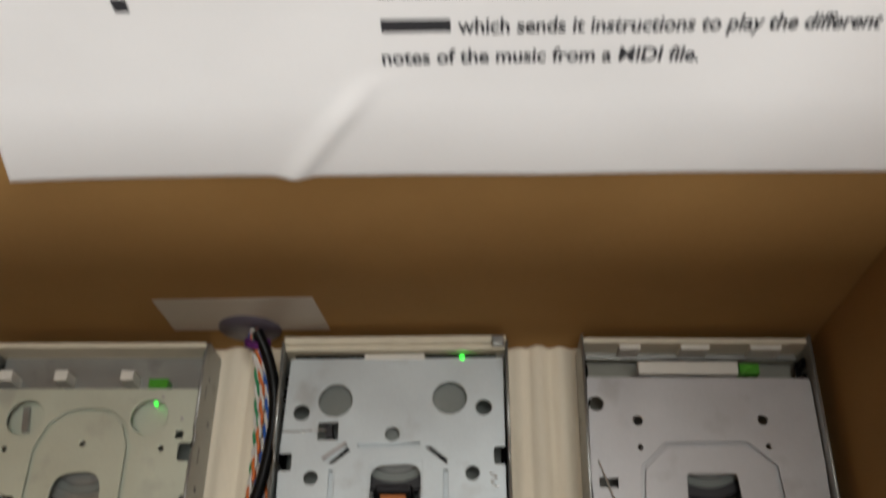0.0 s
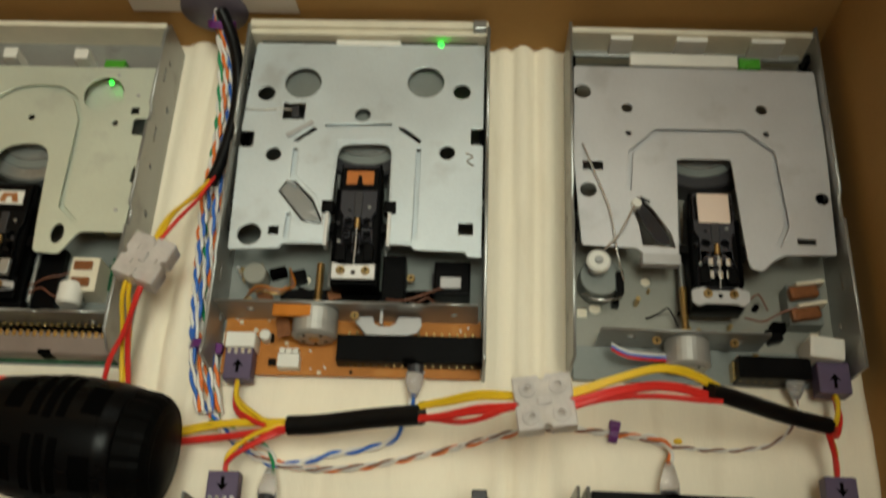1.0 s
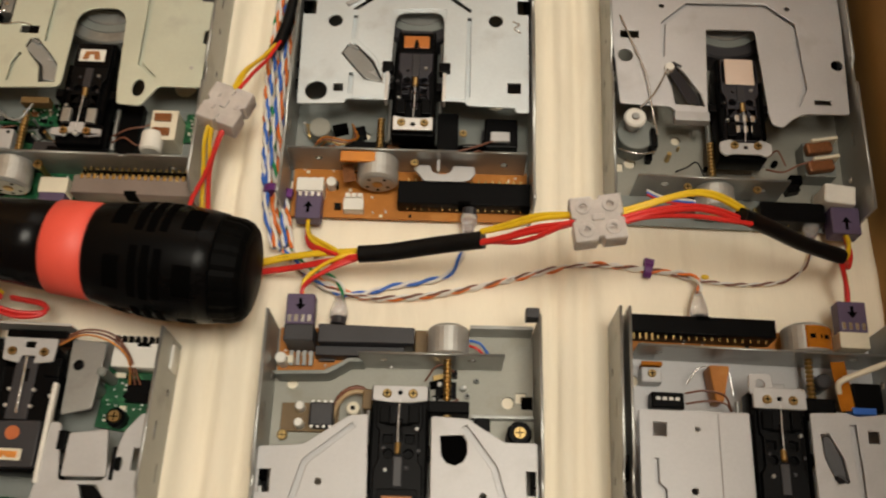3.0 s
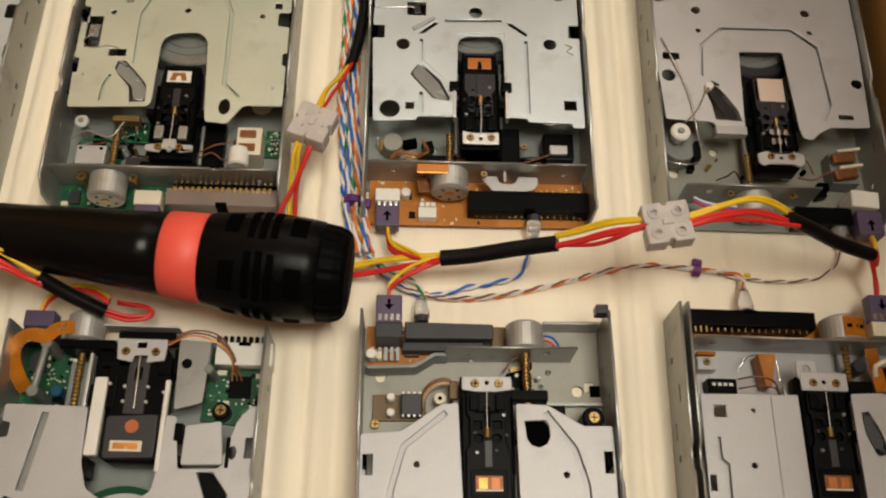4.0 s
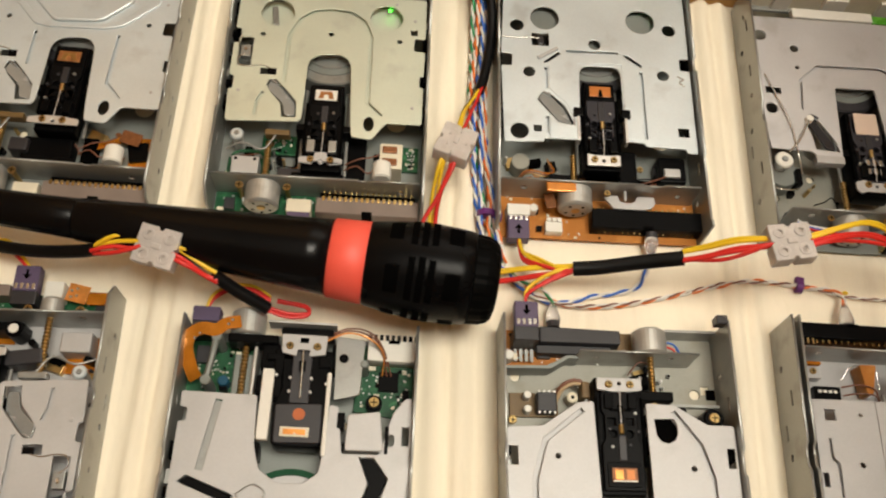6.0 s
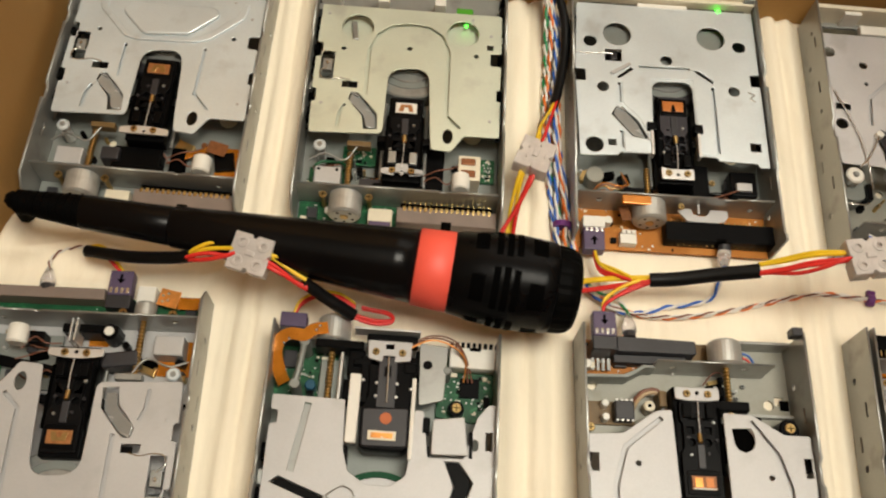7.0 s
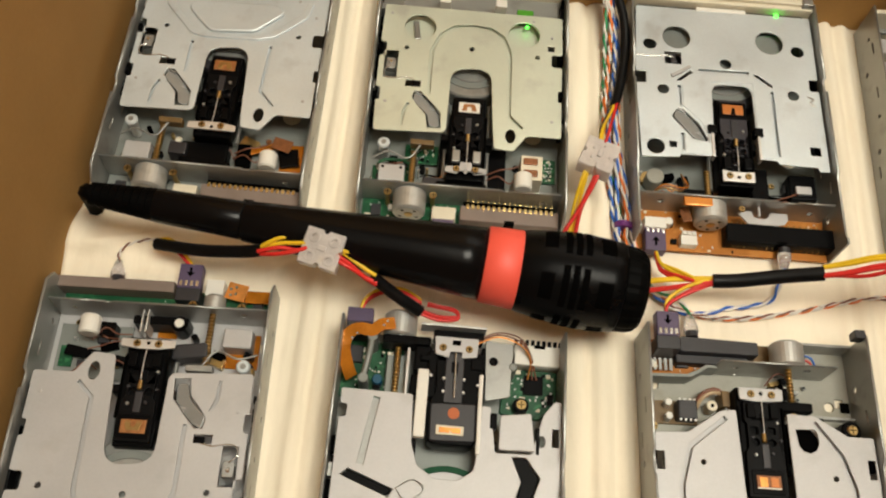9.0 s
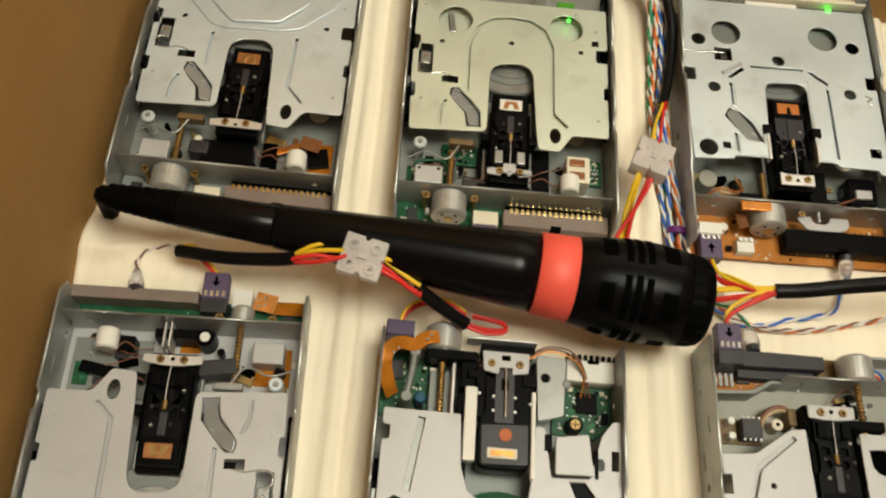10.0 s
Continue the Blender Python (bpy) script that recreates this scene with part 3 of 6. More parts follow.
    clamp = plate("clamp", rounded(shape, 0.8), [disc(x, y - 0.5, 0.9, 10)], top - 0.2, 1.2, SATIN if style in "ab" else STEEL_PALE, base, "bright sheet-steel clamp bar", bevel=0.3)
    for sx in (-4.7, 4.7):
        screw(clamp, x + sx, y, top + 0.9)
    # hair spring and its bead
    mid = y + 2 + (win_y - y) * 0.42
    tube("hair_spring", [Vector((x, y + 2, top + 1.1)) * 0.001, Vector((x + 0.3, (y + 2 + mid) / 2, top + 1.4)) * 0.001, Vector((x + 0.2, mid, top + 1.0)) * 0.001],
         0.00022, SATIN, base)
    cyl("spring_seat", (x + 0.2, mid - 1, top + 0.2), (x + 0.2, mid + 3.4, top + 0.6), 1.1, BRASS, base)
    box("arm_ridge", (x - 1.6, x + 1.6, mid + 4, win_y - 6.2, top - 0.6, top + 0.5), GREY_DARK, base, 0.3)
    # head window
    if style == "d":
        box("head_window", (x - 6, x + 6, win_y - 6.5, win_y + 6, top, top + 0.9), mat_win, base, 0.3, "plain pale copper head cover")
    else:
        rim = {"a": FOIL, "w": WHITE, "b": AMBER_BRIGHT, "e": COIL, "f": COIL}[style]
        win = box("head_window", (x - 5.4, x + 5.4, win_y - 3.0, win_y + 3.0, top + 0.1, top + 0.7), rim, base, 0.25, "head window with copper gimbal")
        if style == "b":
            plate("gimbal", [(x - 1.2, win_y - 3.1), (x + 1.2, win_y - 3.1), (x + 0.6, win_y + 0.8), (x - 0.6, win_y + 0.8)], [], top + 0.66, 0.4, BLACK, win, bevel=0.08)
        elif style in "fe":
            for sx in (-2.4, 2.4):
                box("gimbal_pad", (x + sx - 1.7, x + sx + 1.7, win_y - 2.1, win_y + 2.1, top + 0.65, top + 1.0), AMBER_BRIGHT if sx < 0 or style == "e" else COPPER, win, 0.12)
            box("white_edge", (x - 5.2, x + 5.2, win_y + 2.3, win_y + 2.9, top + 0.65, top + 0.95), WHITE, win, 0.08)
        else:
            gim = [(x - 3.8, win_y - 2.2), (x - 1.4, win_y - 2.2), (x - 0.9, win_y + 0.2), (x + 0.9, win_y + 0.2), (x + 1.4, win_y - 2.2), (x + 3.8, win_y - 2.2), (x + 2.8, win_y + 1.8), (x - 2.8, win_y + 1.8)]
            plate("gimbal", gim, [], top + 0.66, 0.4, FOIL if style == "w" else BRASS, win, bevel=0.1)
    for sx, dy, m in ((-6.4, 12.5, CHASSIS), (5.2, 19.6, GREY_DARK), (-3.2, 26.4, GREY_DARK), (4.4, 27.2, CHASSIS), (-7.2, 20.4, GREY_DARK)):
        if y + dy < win_y - 7:
            cyl("small_pin", (x + sx, y + dy, top - 1), (x + sx, y + dy, top + 0.7), 0.75, m, base, "", 10, 0.2)
    for sx in (-w + 0.4, w - 0.4):
        box("side_rib", (x + sx - 0.5, x + sx + 0.5, y + 5, win_y - 4, top - 2.8, top - 1.2), SLOT, base, 0.15)
    box("cross_slot", (x - 4.8, x + 4.8, y + 10.6, y + 11.6, top - 0.4, top + 0.05), SLOT, base)
    # thin guide rods beside the carriage
    for sx, r in ((-w - 1.4, 0.9), (w + 1.6, 0.9)):
        cyl("guide_rod", (x + sx, y - 2, 9), (x + sx, win_y + 10, 9), r, CHASSIS, base)
    return base


TEAL = mat("dark_teal_sleeve", (0.008, 0.07, 0.13), 0.35, 0, 0.15, 80, 0.03)
CHARCOAL = mat("charcoal_plastic", (0.0035, 0.0035, 0.004), 0.42, 0, 0.2, 80, 0.06, spec=0.09)
VIOLET_GREY = mat("violet_grey_plastic", (0.020, 0.019, 0.026), 0.45, 0, 0.15, 80, 0.05)
AMBER_BRIGHT = mat("bright_orange_film", (0.50, 0.17, 0.035), 0.35, 0.2, 0.2, 300, 0.05)
mat_win = mat("pale_copper_cover", (0.80, 0.66, 0.56), 0.3, 0.35, 0.05, 60, 0.02)


def hub(parent, x, y, r=17.0, face=CHASSIS):
    h = cyl("spindle_hub", (x, y, 1.3), (x, y, 12.5), r, face, parent, "spindle disc under the plate", 40, 0.8)
    for inner, top, m in ((0.80, 13.1, PAN), (0.66, 14.0, CHASSIS), (0.45, 14.6, PAN)):
        cyl("hub_ring", (x, y, 12.4), (x, y, top), r * inner, m, h, "", 32, 0.5)


def groove(parent, pts, z, r=0.55, material=STEEL):
    """A pressed step line in a plate."""
    path = [Vector((p[0], p[1], z)) * 0.001 for p in pts]
    ob = tube("pressed_rib", path, r * 0.001, material, parent, smooth=False, res=1)
    for v in ob.data.vertices:
        v.co.z = z * 0.001 + (v.co.z - z * 0.001) * 0.3
    return ob


def pin_row(parent, x0, x1, y, z, n, long=2.2, rows=1, gap=2.5, up=False):
    bm = bmesh.new()
    for j in range(rows):
        for i in range(n):
            x = x0 + (x1 - x0) * i / (n - 1)
            yy = y + j * gap
            dims = (x - 0.33, x + 0.33, yy - 0.33, yy + 0.33, z, z + long) if up else (x - 0.33, x + 0.33, yy - long, yy, z - 0.3, z + 0.35)
            add_box(bm, *(v * 0.001 for v in dims))
    return part("pin_row", bm, GOLD, parent, "row of small gold contact pins", kind="stuff")


def header(parent, x0, x1, y0, y1, z0, z1, material, pins=17, pins_at="top", single=False):
    """The long data connector, its shroud hollowed, with rows of pins."""
    conn = plate("data_connector", rect(x0, x1, y0, y1), [], z0, z1 - z0, material, parent, "long data connector block", bevel=0.4)
    box("key_slot", ((x0 + x1) / 2 - 2.5, (x0 + x1) / 2 + 2.5, y0 - 0.15, y0 + 1.5, z0 + 2, z1 + 0.1), SLOT, conn)
    if pins_at == "top":
        # near-black strip stands for the shaded recess behind the contacts
        box("recess_shade_strip", (x0 + 1.5, x1 - 1.5, y1 - 0.2, y1 + 4.4, z0, z1 - 4), SLOT, conn, 0.2)
        bm = bmesh.new()
        for i in range(pins):
            x = x0 + 3.6 + (x1 - x0 - 7.2) * i / (pins - 1)
            add_box(bm, (x - 0.75) * 0.001, (x + 0.75) * 0.001, (y1 - 1.7) * 0.001, (y1 + 0.7) * 0.001, (z1 - 0.3) * 0.001, (z1 + 0.3) * 0.001, 0.00015)
            if single:
                continue
            add_box(bm, (x - 0.55) * 0.001, (x + 0.55) * 0.001, (y1 + 2.6) * 0.001, (y1 + 4.2) * 0.001, (z1 - 4.2) * 0.001, (z1 - 0.6) * 0.001, 0.00012)
        part("contact_strip", bm, GOLD, conn, "gold contacts along the connector", kind="stuff")
    elif pins_at == "rear":
        pin_row(conn, x0 + 4, x1 - 4, y1 + 2.4, z1 - 3.5, pins, 2.4)
        pin_row(conn, x0 + 4, x1 - 4, y0, z1 - 5.0, pins, 0.6)
    elif pins_at == "inner":
        pin_row(conn, x0 + 4, x1 - 4, y1 + 2.6, z1 - 1.2, pins, 2.8)
    return conn


def power_plug(parent, x, y, z, turn=0, style="out"):
    """A violet four-way power plug with bright contacts, seated on a pale socket."""
    sock = box("power_socket", (x - 5.6, x + 5.6, y + 4.0, y + 10.5, 2, z + 3.0), CREAM if style == "out" else GREY_DARK, parent, 0.5, "four-way power socket")
    plug = box("power_plug", (x - 5.4, x + 5.4, y - 8, y + 4.2, z - 3.2, z + 3.4), PURPLE, parent, 0.6, "violet four-way power plug")
    for k in range(4):
        xx = x - 3.75 + 2.5 * k
        box("contact", (xx - 0.75, xx + 0.75, y + 0.6, y + 3.4, z + 3.2, z + 3.75), CHROME, plug, 0.15)
    arrow = [(x - 2, y - 3.7), (x, y - 1.2), (x + 2, y - 3.7), (x + 0.6, y - 3.5), (x + 0.6, y - 6), (x - 0.6, y - 6), (x - 0.6, y - 3.5)]
    plate("moulded_arrow", arrow, [], z + 3.3, 0.35, SLOT, plug, bevel=0.08)
    return plug


def coil_block(parent, x, y, z):
    b = box("sensor_block", (x - 5.5, x + 5.5, y - 7, y + 7, 2, z), CREAM, parent, 0.4, "cream block with two copper coils")
    for dy in (-3.4, 3.4):
        box("coil", (x - 4.3, x + 3.0, y + dy - 1.9, y + dy + 1.9, z - 0.4, z + 0.9), COIL, b, 0.5)


def lever(parent, pts, z, material=GLASSY, lean=13.0):
    """A bent sheet lever that leans a little out of the plate's plane, with its turned-up end."""
    cx, cy = sum(p[0] for p in pts) / len(pts), sum(p[1] for p in pts) / len(pts)
    c = Vector((cx, cy, z + 0.6)) * 0.001
    m = Matrix.Translation(c) @ Matrix.Rotation(radians(lean), 4, "Y") @ Matrix.Rotation(radians(-5), 4, "X") @ Matrix.Translation(-c)
    blade = plate("eject_lever", rounded(pts, 1.6), [], z, 0.9, material, parent, "polished curved eject lever", m=m, bevel=0.3)
    tip = max(pts, key=lambda p: p[1] - p[0])
    box("turned_end", (tip[0] - 0.2, tip[0] + 4.2, tip[1] - 1.2, tip[1] - 0.2, z - 1.5, z + 2.6), material, blade, 0.25, turn=-28)


def solder_specks(parent, x0, x1, y0, y1, z, seed, n):
    """Solder pads and chip parts too small to pick apart."""
    rng = random.Random(seed)
    for label, m, low, high in (("bright solder pads", SATIN, 0.25, 0.5), ("tiny dark chip parts", BLACK, 0.4, 1.1), ("tiny pale chip parts", CREAM, 0.35, 0.8)):
        bm = bmesh.new()
        for k in range(n if m is SATIN else n // 3):
            x, y, w, e = rng.uniform(x0, x1), rng.uniform(y0, y1), rng.uniform(low, high), rng.uniform(low, high)
            add_box(bm, (x - w) * 0.001, (x + w) * 0.001, (y - e) * 0.001, (y + e) * 0.001, z * 0.001, (z + rng.uniform(0.3, 0.9)) * 0.001, 0.0001)
        part("solder_scatter" if m is SATIN else "component_scatter", bm, m, parent, label, kind="stuff")


def board(parent, outline, material, z=2.2, parts=(), seed=1):
    b = plate("circuit_board", outline, [], z, 1.4, material, parent, "brown circuit board" if material is PCB_O else "green circuit board")
    rng = random.Random(seed)
    for x, y, w, d, h, m in parts:
        box("component", (x - w / 2, x + w / 2, y - d / 2, y + d / 2, z + 1.35, z + 1.4 + h), m, b, 0.2)
    if material is not PAN and len(parts) < 4:
        xs, ys = [p[0] for p in outline], [p[1] for p in outline]
        solder_specks(b, min(xs) + 2, max(xs) - 2, min(ys) + 1, max(ys) - 1, z + 1.36, int(abs(xs[0]) * 7 + abs(ys[0])), 18)
    return b


def front_end(parent, kind, led_x, rail=None, tabs=((-30, -17), (-6, 4), (20, 34)), tab_y=(139.5, 143.6), led_y=137.0, led_lit=True):
    """The front cross-bar, the slot's pale bezel rails and the lamp."""
    bar = box("front_bar", (-50, 50, 143.6, 146.2, 1.2, 23.5), CREAM if kind != "grey" else CHASSIS, parent, 0.5, "pale plastic front bezel")
    box("bar_shelf", (-48, 48, tab_y[0] - 0.5, 143.6, 9, 11), CHASSIS, bar, 0.3)
    for x0, x1 in tabs:
        box("bezel_tab", (x0, x1, *tab_y, 10.8, 21.5), WHITE, bar, 0.4)
    if rail:
        box("shutter_rail", rail, WHITE if kind != "grey" else STEEL, parent, 0.5, "long white shutter rail")
    if led_x is not None:
        led = box("led_holder", (led_x - 4, led_x + 5, led_y - 3, led_y + 2, 10, 17.5), LEDG, parent, 0.5, "green clear lamp holder")
        if led_lit:
            if kind == "cream" and led_y == 129:
                # glows where the lamp's reflected glint shows in the hole, away from its holder
                led_x, led_y = led_x + 1.6, 118.4
            cyl("led", (led_x, led_y, 17.9 if led_y < 120 else 17), (led_x, led_y, 19.0 if led_y < 120 else 21.0), 1.0 if led_y < 120 else 1.2, LED, led, "lit green indicator lamp", 14, 0.8)


def spring_wire(parent, pts, r=0.3, material=CHROME):
    return tube("spring_wire", [Vector(p) * 0.001 for p in pts], r * 0.001, material, parent, step=0.001)


def latch(parent, x, y, z):
    """The bent release tab with its wire loop beside the plate's edge."""
    b = box("release_tab", (x - 2.4, x + 2.4, y + 2, y + 9, z - 4, z - 0.6), CHASSIS, parent, 0.3)
    cyl("stud", (x, y + 6, z - 0.6), (x, y + 6, z + 0.6), 1.1, CHROME, b)
    spring_wire(b, [(x, y + 3, z), (x - 3.2, y, z + 0.2), (x - 2, y - 4, z + 0.3), (x + 3, y - 4.5, z + 0.3), (x + 8, y - 3.5, z + 0.2), (x + 13, y - 4.5, z - 0.2)])
    box("hook", (x + 12, x + 19, y - 7.5, y - 3.5, z - 3, z - 0.8), BLACK, b, 0.3)


def clutter(parent, x0, x1, y0, y1, z, seed, n=12):
    """Small pieces of mechanism and loose leads that lie in the open rear bay."""
    rng = random.Random(seed)
    for k in range(n):
        x, y = rng.uniform(x0, x1), rng.uniform(y0, y1)
        m = rng.choice((BLACK, BLACK, GREY_DARK, COIL, BRASS, SLOT, SLOT, BLACK))
        w, e, h = rng.uniform(1.2, 4.5), rng.uniform(1.0, 3.0), rng.uniform(1.0, 5.0)
        if k % 3 == 0:
            cyl("stud", (x, y, 1.2), (x, y, z + h), e * 0.6, m, parent, "", 14, 0.3)
        else:
            box("small_bracket", (x - w, x + w, y - e, y + e, 1.2, z + h), m, parent, 0.25, turn=rng.choice((0, 0, 15, -20)))
    for k in range(n // 2):
        x, y, r = rng.uniform(x0, x1), rng.uniform(y0, y1), rng.uniform(0.5, 1.0)
        cyl("small_pin", (x, y, 1.2), (x, y, z + rng.uniform(2, 7)), r, rng.choice((BRASS, SATIN, WHITE, CHASSIS, BRASS)), parent, "", 10, 0.2)
    for k in range(max(2, n // 5)):
        x, y = rng.uniform(x0, x1 - 12), rng.uniform(y0, y1)
        spring_wire(parent, [(x, y, z + 2), (x + 4, y + rng.uniform(-3, 3), z + 6), (x + 8, y + rng.uniform(-3, 3), z + 6), (x + 12, y + rng.uniform(-4, 4), z + 3)], 0.35, rng.choice((BROWN, COPPER, SLEEVE, BROWN)))


# ---- the family of four alike drives ----
A_OUT = [(-47.5, 125), (-48, 100), (-44.8, 100), (-44.8, 91), (-48, 91), (-48, 71), (-45.6, 71), (-45.6, 63), (-47.6, 63), (-47, 44.5), (-12, 46),
         (-10.2, 48), (-9.7, 80), (-8.4, 83.6), (-5, 86), (0, 86.8), (6, 87), (9.8, 85), (11.6, 81), (13.6, 48), (14.6, 39), (24.5, 38.2), (31, 48), (48.6, 48), (48.6, 70), (46.6, 70), (46.6, 77), (48.6, 77),
         (48.8, 92), (43, 92), (43, 100), (48.8, 100), (48.6, 125)]
A_LEVER = [(-29, 66), (-28, 70), (-24.5, 70), (-18.5, 63.5), (-13.6, 57.5), (-13, 48.5), (-20, 48), (-21.2, 56), (-26.5, 62)]
A_RIB = [(-20.6, 68.6), (-20.6, 97), (-16, 108), (-9, 113.5), (0, 115), (10, 114), (17, 109), (20.9, 99), (21.4, 59), (28.4, 52)]
A_RIBS = [([(-30.4, 62.4), (-32.6, 57), (-33, 48.5)], 1.5), (A_RIB, 1.8)]
EMBOSS_RIBS = [([(-30.4, 62.4), (-32.6, 57), (-33, 48.5)], 1.5), ([(-18.8, 89), (-18.8, 68.6)], 1.5), ([(22, 90), (21.3, 61), (28.8, 52.6)], 1.5)]


def oval(x, y, rx, ry):
    return disc(x, y, rx, 18, ry)


def drive_a(name_pose, label, sheet, clamp_y, emboss=False, circles=True, style="a", board_mat=PCB_G, front="cream", led=28.0, pale=False, rear_plug=True):
    d = thing("floppy_drive", name_pose, label, "floppy drive", "bare floppy drives in the box")
    chassis(d, "a", 0.0, pan=PAN if rear_plug else STEEL_PALE)
    holes = [oval(22.6, 47.0, 2.6, 4.2), A_LEVER, rect(-45, -38, 77, 94), rect(-33, -25, 72.5, 76.5), disc(-34, 97, 1.3, 10), disc(0.4, 99.5, 1.4, 10), disc(35.5, 97.5, 1.3, 10)]
    if circles:
        holes += [disc(-27.8, 111.2, 8.4, 28), disc(28.1, 111.6, 8.4, 28), rect(41, 44.4, 102, 105.4)]
    pl = plate("top_plate", rounded(A_OUT, 1.6), holes, 19.2, 1.0, sheet, d, "flat zinc-plated steel top plate", channels=EMBOSS_RIBS if emboss else A_RIBS)
    if emboss:
        tr = [(-24.5, 109), (-11, 95), (12.7, 97), (27, 111), (23, 116), (-22, 114.5)]
        plate("pressed_panel", rounded(tr, 3), [], 20.1, 2.0, sheet, pl, bevel=0.98)
        outer = [(-38, 119), (-36, 110), (-20.5, 93), (-14, 91.5), (14, 92.5), (23.5, 95), (39, 110), (41, 120), (37.5, 120), (35, 112), (21, 98), (13, 95), (-12, 93.4), (-19, 96), (-32, 110.5), (-34, 119)]
        plate("pressed_rim", rounded(outer, 1.5), [], 20.1, 1.3, sheet, pl, bevel=0.62)
    for x, y in ((-42.5, 62), (43.5, 57.5), (43, 111), (-43.5, 119), (33, 121)):
        cyl("dimple", (x, y, 20.1), (x, y, 20.6), 0.8, STEEL_PALE, pl, "", 10, 0.3)
    lever(d, [(-28.6, 64.5), (-27.5, 69.5), (-24.5, 69.5), (-18, 63), (-14, 57.2), (-14, 50), (-19.2, 50), (-20.4, 57)], 17.6)
    latch(d, -41.5, 81, 20.4)
    if circles:
        box("inner_tray", (-38, 38, 102, 123, 12.8, 14.2), sheet, d, 0.3)
        box("tray_rib", (-31, -28, 106, 118, 14.2, 16.6), CHASSIS, d, 0.4, turn=8)
    hub(d, 1, 100, 26, GREY_DARK if emboss else CHASSIS)
    carriage(d, 1.0, clamp_y, clamp_y + 37.2, style)
    bulkhead(d, -49.6, 49.2, 14.6, 21.5, [(20, 24, 1.0)])
    if rear_plug:
        stepper(d, -25.5, 2.5, 14.2, 12, 8.2, clamp_y + 6 if clamp_y > 30 else 38)
    else:
        stepper(d, -23.4, 6.5, 14.2, 13, 5.0, 42)
    for x in (-14, -36.5):
        cyl("screw_post", (x, 11.8, 3), (x, 11.8, 15), 1.3, BRASS, d, "brass screw post", 14, 0.2)
        screw(d, x, 11.8, 15, 2.0)
    board(d, rect(-49, 49, 0.5, 14), board_mat, 2.0, [(-42, 7, 5, 6, 2, GREY_DARK), (-35, 9, 2, 3, 2, WHITE), (-46, 4, 3, 2, 1.5, CREAM)])
    if rear_plug:
        header(d, 0, 49, 1.2, 9.4, 3.4, 12.2, TAUPE, 17, single=emboss)
        box("power_socket", (-14, -2.2, 1.5, 8.5, 3.4, 11), CREAM, d, 0.5, "cream power socket")
        box("power_plug", (-13.4, -2.8, -5, 2.5, 4.2, 10.6), PURPLE, d, 0.5, "violet power plug")
    # lower parts seen behind the plate
    board(d, rect(14, 47, 20, 46), PAN, 2.0, [(40, 31, 11, 20, 0.5, AMBER) if emboss else (42, 36, 6, 10, 1.2, PCB_G)])
    if emboss:
        box("flex_strip", (17, 33, 32.5, 36, 8, 8.5), AMBER, d, 0.1, "amber flexible strip", turn=24)
        box("dark_film", (30, 40, 34, 41, 8.6, 9.2), COIL, d, 0.2, "dark brown folded film", turn=-14)
        box("black_chip", (34, 44, 27, 37, 3, 6), BLACK, d, 0.4, turn=12)
    else:
        if rear_plug:
            coil_block(d, 34.5, 32, 16)
    w = cyl("white_roller", (30.5, 19.5, 14.5), (30.5, 28.5, 14.5), 4.6, WHITE, d, "small white plastic roller", 24, 0.8)
    cyl("roller_post", (30.5, 24, 1.5), (30.5, 24, 11), 2.0, CHASSIS, w)
    box("switch_box", (-42.5, -29.3, 20.5, 30, 1.5, 12), STEEL_PALE, d, 0.7, "pale bent-steel switch cover")
    pv = cyl("pivot_post", (-41, 40, 1.5), (-41, 40, 14), 2.4, SATIN, d, "pale pivot post with collar", 18, 0.6)
    cyl("collar", (-41, 40, 14), (-41, 40, 16.2), 3.2, STEEL, pv, "", 20, 0.7)
    cyl("pin", (-41, 40, 16), (-41, 40, 16.9), 1.3, CHASSIS, pv, "", 12)
    box("screw_bracket", (-27.5, -15.5, 40.4, 43.4, 11, 16), OLIVE if rear_plug else CHASSIS, d, 0.4)
    box("black_block", (-13, 12, 17.5, 21.5, 2, 14), BLACK, d, 0.6)
    if clamp_y > 30 and rear_plug:
        box("carriage_tail", (-15, 9, 21.5, clamp_y - 3.5, 2, 11), BLACK, d, 1.0, "black lower carriage block")
        box("tail_step", (-20, -11, 24, 31, 2, 14), GREY_DARK, d, 0.8)
        box("tail_recess", (13, 20, 20, 36, 2, 9), SLOT, d, 0.5)
    elif rear_plug:
        box("dark_rail", (12.5, 22, 19, 46, 2, 8), BLACK, d, 0.6, "black guide rail block")
        box("dark_rail", (-12.5, -9, 19, 46, 2, 9), BLACK, d, 0.6, "black guide rail block")
        box("grey_shoe", (-20, -8, 19.5, 24.5, 2, 12), GREY_DARK, d, 0.6)
        board(d, rect(-30, -13, 36, 47), PCB_G, 3.0)
        board(d, rect(-46, -25, 18, 34), PCB_G, 1.6)
        board(d, rect(40, 48, 30, 44), PCB_G, 3.6)
        tube("switch_rim", [Vector(p) * 0.001 for p in ((-43, 31, 9), (-40, 34, 9), (-30, 34, 9), (-27, 31, 9), (-27, 22, 9))], 0.0008, PCB_G, d)
        for x in (-40.5, -31.4):
            cyl("dark_pin", (x, 28.2, 11.8), (x, 28.2, 12.3), 0.8, SLOT, d, "", 10)
    spring_wire(d, [(-46, 33, 12), (-38, 36, 14), (-28, 33, 14), (-22, 41, 15)], 0.5, CHASSIS)
    clutter(d, -45, 46, 19, 42, 3, int(clamp_y * 10), 16)
    for x, y in ((40, 19), (20, 30), (-9, 30)):
        screw(d, x, y, 2.2, 1.4)
